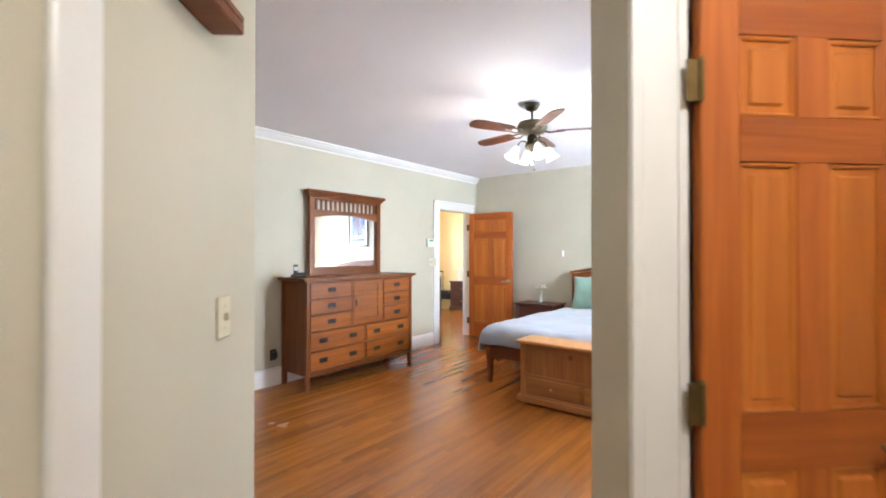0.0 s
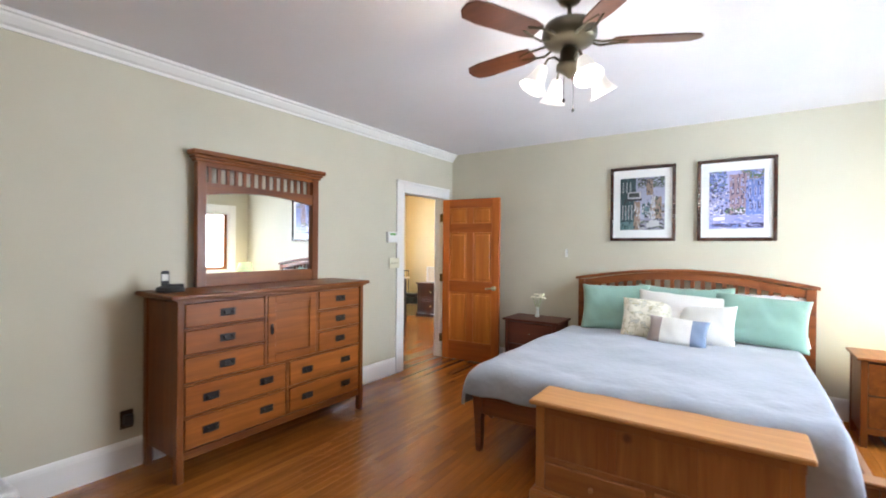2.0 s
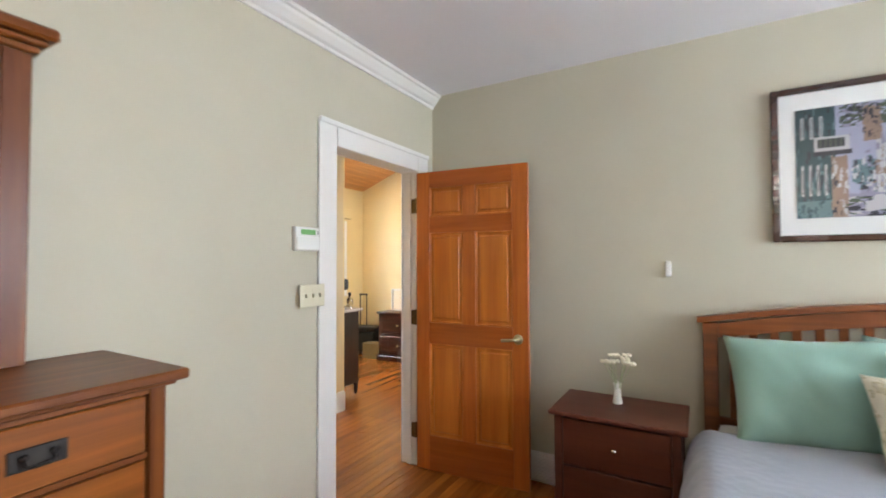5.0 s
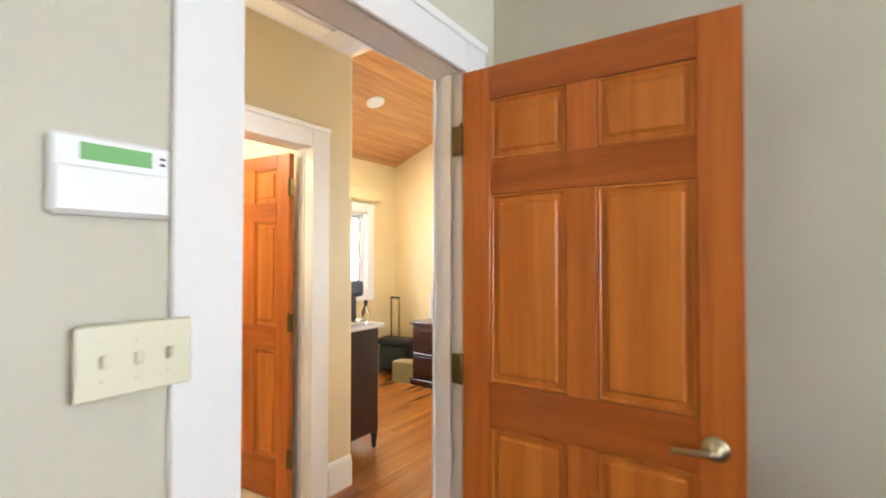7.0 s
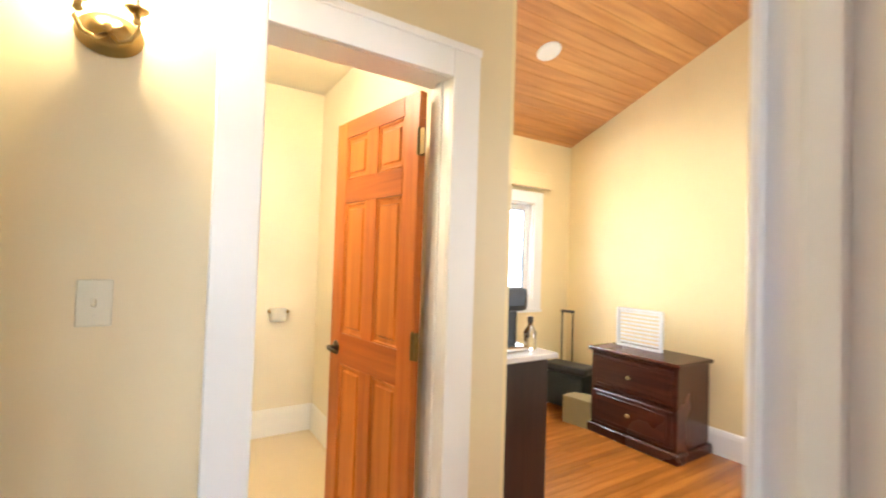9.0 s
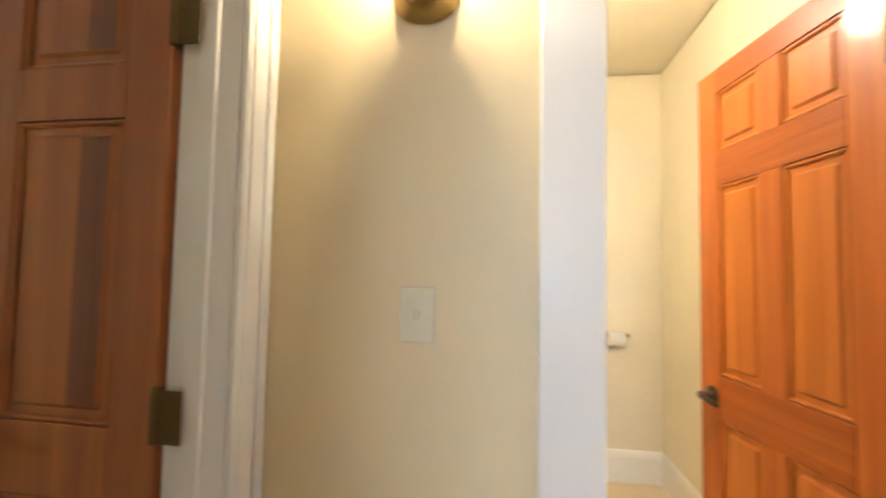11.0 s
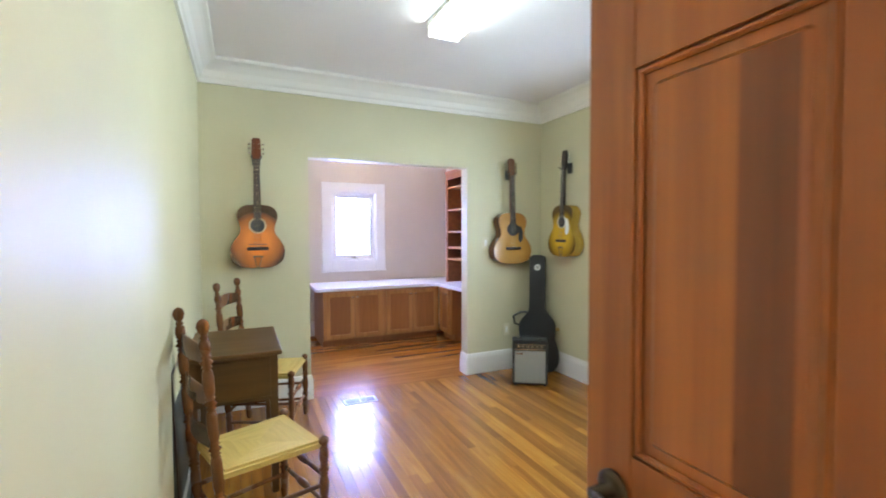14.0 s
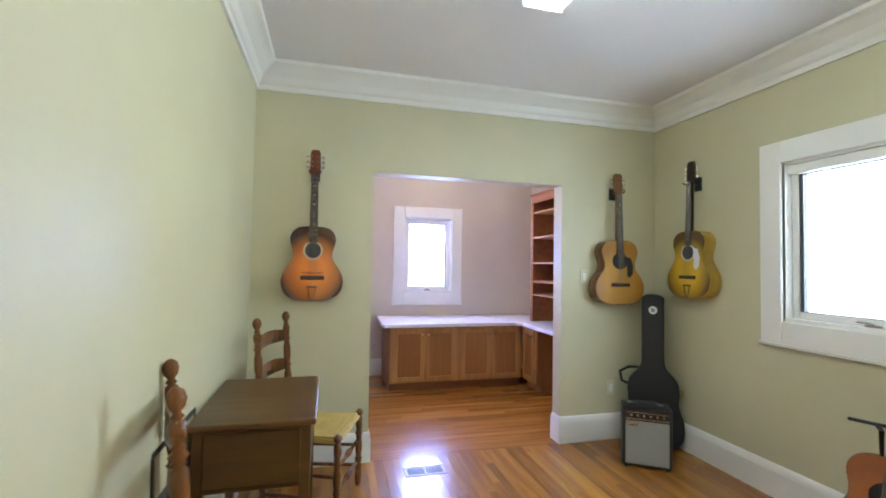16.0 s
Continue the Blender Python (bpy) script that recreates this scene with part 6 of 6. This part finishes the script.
def ladder_chair(m, label):
    c = thing("ladder_back_chair", m, label, "chair", "ladder-back chairs")
    # faces +x; back posts at x = 0
    for y in (-0.18, 0.18):
        prof = turned(0.019, 0.96, (0.16, 0.34, 0.54, 0.72, 0.88))
        prof += [(0.010, 0.966), (0.017, 0.973), (0.010, 0.984), (0.019, 0.998), (0.0235, 1.016), (0.019, 1.034), (0.011, 1.042), (0.003, 1.046)]
        part("back_post", lathe(bmesh.new(), prof, 14, pose(0, y, 0) @ pose(0, 0, 0, 0, -4, 0)), CHAIRWOOD, c, "", True)
    for z in (0.56, 0.73, 0.90):
        n = 10
        x0 = -0.07 * z
        lo = [(-0.17 + 0.34 * k / n, x0 - 0.025 * math.sin(math.pi * k / n)) for k in range(n + 1)]
        bm = bmesh.new()
        for k in range(n):
            (ya, xa), (yb, xb) = lo[k], lo[k + 1]
            ha, hb = (0.032 + 0.018 * math.sin(math.pi * s / n) for s in (k, k + 1))
            t = bmesh.new()
            vs = [t.verts.new(p) for p in ((xa, ya, z - 0.03), (xb, yb, z - 0.03), (xb, yb, z + hb), (xa, ya, z + ha), (xa + 0.008, ya, z - 0.03), (xb + 0.008, yb, z - 0.03), (xb + 0.008, yb, z + hb), (xa + 0.008, ya, z + ha))]
            for q in ((0, 1, 2, 3), (7, 6, 5, 4), (0, 4, 5, 1), (3, 2, 6, 7), (0, 3, 7, 4), (1, 5, 6, 2)):
                t.faces.new([vs[i] for i in q])
            bmesh.ops.recalc_face_normals(t, faces=t.faces[:])
            pour(bm, t)
        bmesh.ops.remove_doubles(bm, verts=bm.verts[:], dist=1e-5)
        part("ladder_slat", bm, CHAIRWOOD, c, "", True)
    for y in (-0.21, 0.21):
        part("front_leg", lathe(bmesh.new(), turned(0.019, 0.41, (0.16, 0.31)) + [(0.010, 0.415), (0.022, 0.43), (0.022, 0.445), (0.008, 0.458)], 14, pose(0.40, y, 0)), CHAIRWOOD, c, "", True)
    for y, ya in ((-0.18, -0.21), (0.18, 0.21)):
        for z in (0.12, 0.24):
            part("side_rung", tube(bmesh.new(), [(0, y, z), (0.2, (y + ya) / 2, z), (0.40, ya, z)], 0.010, 8), CHAIRWOOD, c)
    for z in (0.16, 0.28):
        bm = tube(bmesh.new(), [(0.40, -0.21, z), (0.40, 0.21, z)], 0.010, 8)
        lathe(bm, [(0.01, -0.06), (0.017, -0.02), (0.017, 0.02), (0.01, 0.06)], 10, pose(0.40, 0, z, 90))
        part("front_rung", bm, CHAIRWOOD, c, "", True)
    part("rear_rung", tube(bmesh.new(), [(0, -0.18, 0.2), (0, 0.18, 0.2)], 0.010, 8), CHAIRWOOD, c)
    bm = bmesh.new()
    corner = [(-0.012, -0.175), (0.405, -0.205), (0.405, 0.205), (-0.012, 0.175)]
    mid_l, mid_r = (0.2, -0.02), (0.2, 0.02)
    top = [bm.verts.new((x, y, 0.438)) for x, y in corner]
    low = [bm.verts.new((x, y, 0.405)) for x, y in corner]
    m0, m1 = bm.verts.new((*mid_l, 0.428)), bm.verts.new((*mid_r, 0.428))
    bm.faces.new((top[0], top[1], m0))
    bm.faces.new((top[1], top[2], m1, m0))
    bm.faces.new((top[2], top[3], m1))
    bm.faces.new((top[3], top[0], m0, m1))
    bm.faces.new(low[::-1])
    for k in range(4):
        bm.faces.new((low[k], low[(k + 1) % 4], top[(k + 1) % 4], top[k]))
    bmesh.ops.recalc_face_normals(bm, faces=bm.faces[:])
    bmesh.ops.bevel(bm, geom=[e for e in bm.edges if e.verts[0].co.z > 0.434 and e.verts[1].co.z > 0.434], offset=0.012, segments=2, affect="EDGES")
    rush = part("rush_seat", bm, RUSH, c, "woven rush seat")
    rush.data.materials.append(RUSH_ACROSS)
    for p in rush.data.polygons:  # the strands run along the rail that they wrap
        p.material_index = 0 if abs(p.center.y) / 0.19 > abs(p.center.x - 0.2) / 0.205 else 1
    return c


near_chair = ladder_chair(pose(-4.80, 2.74, 0, 0, 0, 199), "turned maple ladder-back chair with a rush seat")
far_chair = copy_thing(near_chair, pose(-4.90, 1.435, 0, 0, 0, 161))
tagged(far_chair, "turned maple ladder-back chair tucked behind the table")
fr = thing("leaning_panel", pose(-4.665, 2.45, 0.02, 0, 2, 0), "dark framed panel leaning against the wall", "panel")
part("board", one(-0.006, -0.25, 0.0, 0.008, 0.20, 0.76, 0.002), mat("panel_grey", (0.06, 0.065, 0.06), 0.5), fr)
for b in ((-0.25, 0, -0.225, 0.76), (0.175, 0, 0.20, 0.76), (-0.225, 0, 0.175, 0.025), (-0.225, 0.735, 0.175, 0.76)):
    part("frame_strip", one(-0.012, b[0], b[1], -0.006, b[2], b[3], 0.002), DARKWOOD, fr)
fl = thing("floor_register", pose(-5.785, 1.285, 0.0), "white metal floor register with dark slots", "floor vent")
part("frame", one(-0.135, -0.06, 0.0, 0.135, 0.06, 0.004, 0.001), WHITE, fl)
for k in range(2):
    # frame is solid; the black slab gives the darkness of the duct
    part("slot_field", one(-0.115 + k * 0.12, -0.04, 0.004, -0.005 + k * 0.12, 0.04, 0.0052), BLACK, fl, "black slab as the shade under the slots")
    for j in range(7):
        part("vane", one(-0.112 + k * 0.12 + j * 0.0155, -0.04, 0.0052, -0.108 + k * 0.12 + j * 0.0155, 0.04, 0.0062), GRILLE, fl)
ft = thing("ceiling_fluorescent", pose(-6.085, 2.9, H), "white fluorescent ceiling light with a glowing diffuser", "ceiling light")
part("pan", one(-0.105, -0.62, -0.03, 0.105, 0.62, 0, 0.004), WHITE, ft)
part("diffuser", one(-0.098, -0.61, -0.09, 0.098, 0.61, -0.03, 0.02), TUBE, ft, "glowing prismatic diffuser", True).visible_shadow = False
for s in (-1, 1):
    part("end_cap", one(-0.103, s * 0.61, -0.095, 0.103, s * 0.625, -0.001, 0.004), WHITE, ft)
for x, z, lab in ((-7.09, 1.27, "white wall switch plate behind the guitar"), (-7.33, 0.40, "white wall outlet beside the guitar case")):
    o = thing("wall_plate", pose(x, 1.06, z), lab, "wall plate", "white wall plates")
    part("plate", one(-0.036, 0, -0.058, 0.036, 0.006, 0.058, 0.002), IVORY, o)
    part("insert", one(-0.014, 0.006, -0.03, 0.014, 0.01, 0.03, 0.002), WHITE, o)

# ---- nook things ----


def base_cabinet(m, w, doors, label, depth=0.72, h=0.675):
    c = thing("base_cabinet", m, label, "cabinet", "nook base cabinets")
    part("carcass", one(-w / 2, 0.0, 0.085, w / 2, depth - 0.02, h), OAKCAB_P, c)
    part("toe_kick", one(-w / 2, 0.0, 0.0, w / 2, depth - 0.06, 0.085), OAKCAB_P, c)
    bm = bmesh.new()
    for b in ((-w / 2, 0.085, -w / 2 + 0.035, h), (w / 2 - 0.035, 0.085, w / 2, h), (-w / 2 + 0.035, h - 0.03, w / 2 - 0.035, h), (-w / 2 + 0.035, 0.085, w / 2 - 0.035, 0.11)):
        bx(bm, b[0], depth - 0.02, b[1], b[2], depth, b[3], 0.001)
    part("face_frame", bm, OAKCAB, c)
    dw = (w - 0.05) / doors
    for k in range(doors):
        x0, x1 = -w / 2 + 0.025 + k * dw + 0.003, -w / 2 + 0.025 + (k + 1) * dw - 0.003
        z0, z1 = 0.1, h - 0.02
        f = 0.05
        bm = bmesh.new()
        for b in ((x0, z0, x0 + f, z1), (x1 - f, z0, x1, z1), (x0 + f, z0, x1 - f, z0 + f), (x0 + f, z1 - f, x1 - f, z1)):
            bx(bm, b[0], depth + 0.001, b[1], b[2], depth + 0.02, b[3], 0.002)
        dd = part("cabinet_door", bm, OAKCAB, c)
        part("door_panel", one(x0 + f - 0.003, depth + 0.004, z0 + f - 0.003, x1 - f + 0.003, depth + 0.011, z1 - f + 0.003), OAKCAB_P, dd)
        kx = x1 - 0.028 if (k % 2 == 0 and doors > 1) else x0 + 0.028
        knob(dd, (kx, depth + 0.02, z1 - 0.06), 0.015, -90, 0, 0, NICKEL)
    return c


base_cabinet(pose(-6.165, -1.235, 0), 0.745, 2, "oak base cabinet with two panel doors")
base_cabinet(pose(-6.915, -1.235, 0), 0.75, 2, "oak base cabinet with two panel doors")
base_cabinet(pose(-7.745, -0.34, 0, 0, 0, -90), 0.33, 1, "narrow oak base cabinet with one panel door", 0.44)
dp = thing("desk_panel", pose(-7.32, -0.1, 0), "dark oak knee-space side panel under the counter", "panel")
part("board", one(-0.42, 0.55, 0, -0.001, 0.57, 0.675, 0.002), OAKCAB_P, dp)
part("back_board", one(-0.42, -0.07, 0.0, -0.40, 0.55, 0.675), OAKCAB_P, dp)
wt = thing("worktop", pose(0, 0, 0), "white laminate L-shaped worktop", "worktop")
bm = prism(bmesh.new(), [(-5.72, -1.245), (-5.70, -0.50), (-5.73, -0.47), (-7.19, -0.47), (-7.26, -0.40), (-7.26, 0.50), (-7.745, 0.50), (-7.745, -1.245)], 0.677, 0.715, 0.006)
part("slab", bm, COUNTER, wt)
bk = thing("bookshelf", pose(-7.742, -0.05, 0.716), "open wooden bookshelf standing on the worktop", "bookshelf")
D = 0.30
for y in (-0.52, 0.50):
    part("upright", one(0, y, 0, D, y + 0.022, 1.44, 0.002), SHELFWOOD, bk)
part("back_panel", one(0, -0.498, 0, 0.008, 0.50, 1.44), SHELFWOOD, bk)
bm = bmesh.new()
bx(bm, D, -0.52, 0, D + 0.018, -0.47, 1.44, 0.002)
part("face_stile", bm, SHELFWOOD, bk)
part("face_rail", one(D, -0.47, 1.36, D + 0.018, 0.52, 1.44, 0.002), SHELFWOOD, bk)
for z in (0.30, 0.45, 0.66, 0.95, 1.24):
    part("shelf", one(0.008, -0.498, z, D + 0.012, 0.50, z + 0.02, 0.002), OAKCAB, bk)
part("cornice", one(0, -0.53, 1.44, D + 0.03, 0.53, 1.47, 0.005), SHELFWOOD, bk)

# ---- floors: oak strips ----


def strips(name, x0, x1, y0, y1, along, near, mats, label, w=0.057):
    """Oak strip floor. near: a stretch of the plan (x0, x1, y0, y1) whose strips are pieces of their own."""
    rng = random.Random(7)
    base = setting(name, one(x0, y0, -0.0158, x1, y1, -0.006), SUB, label, "floor")
    verts, faces = [], []
    shared = {}
    made = 0
    a0, a1, c0, c1 = (y0, y1, x0, x1) if along == "y" else (x0, x1, y0, y1)
    c = c0
    while c < c1 - 0.001:
        ce = min(c + w - 0.0007, c1)
        a = a0 - rng.random() * 0.9
        while a < a1:
            ln = rng.choice((0.7, 1.1, 1.6))
            s, e = max(a, a0), min(a + ln - 0.0007, a1)
            a += ln
            if e - s < 0.02:
                continue
            p = (c, s, ce, e) if along == "y" else (s, c, e, ce)
            whole = abs(e - s - ln + 0.0007) < 1e-6 and abs(ce - c - w + 0.0007) < 1e-6
            if whole and near and made < 300 and near[0] <= p[0] and p[2] <= near[1] and near[2] <= p[1] and p[3] <= near[3]:
                if ln not in shared:
                    bm = bmesh.new()
                    bx(bm, 0, 0, -0.0055, p[2] - p[0], p[3] - p[1], 0, 0.0)
                    me = bpy.data.meshes.new("strip")
                    bmesh.ops.bevel(bm, geom=[q for q in bm.edges if q.verts[0].co.z > -0.001 and q.verts[1].co.z > -0.001], offset=0.0004, segments=1, affect="EDGES")
                    bm.to_mesh(me)
                    bm.free()
                    me.materials.append(mats[0])
                    shared[ln] = me
                o = new("strip", shared[ln])
                o.parent = base
                o.location = (p[0], p[1], 0)
                made += 1
                continue
            k = len(verts)
            d = 0.0004
            verts += [(p[0], p[1], -0.0055), (p[2], p[1], -0.0055), (p[2], p[3], -0.0055), (p[0], p[3], -0.0055)]
            verts += [(p[0] + d, p[1] + d, 0), (p[2] - d, p[1] + d, 0), (p[2] - d, p[3] - d, 0), (p[0] + d, p[3] - d, 0)]
            faces += [(k + 4, k + 5, k + 6, k + 7)] + [(k + i, k + (i + 1) % 4, k + 4 + (i + 1) % 4, k + 4 + i) for i in range(4)]
        c += w
    me = bpy.data.meshes.new("strips")
    me.from_pydata(verts, [], faces)
    me.materials.append(mats[1])
    o = new("strips", me)
    o.parent = base
    tagged(o, "", "", "", "stuff")


strips("floor_bedroom", -4.36, 0.52, 0.0, 6.05, "y", (-3.2, -1.6, 1.4, 4.6), (FLOOR_O, FLOOR_I), "glossy orange oak strip floor")
strips("floor_entry", -2.2, 2.6, -2.6, -0.001, "y", None, (FLOOR_O, FLOOR_I), "glossy orange oak strip floor of the entry")
strips("floor_hall", -5.62, -4.361, 4.66, 6.42, "y", None, (FLOOR_O, FLOOR_I), "glossy orange oak strip floor of the hall")
strips("floor_studio", -7.35, -4.475, 6.421, 8.75, "y", None, (FLOOR_O, FLOOR_I), "glossy orange oak strip floor of the studio")
strips("floor_music", -7.75, -4.65, 1.061, 4.659, "y", (-6.9, -5.0, 1.2, 3.6), (FLOOR_M, FLOOR_MI), "glossy pale oak strip floor of the music room")
strips("floor_nook", -7.75, -5.36, -1.25, 1.06, "x", None, (FLOOR_O, FLOOR_X), "oak strip floor of the nook laid crosswise")
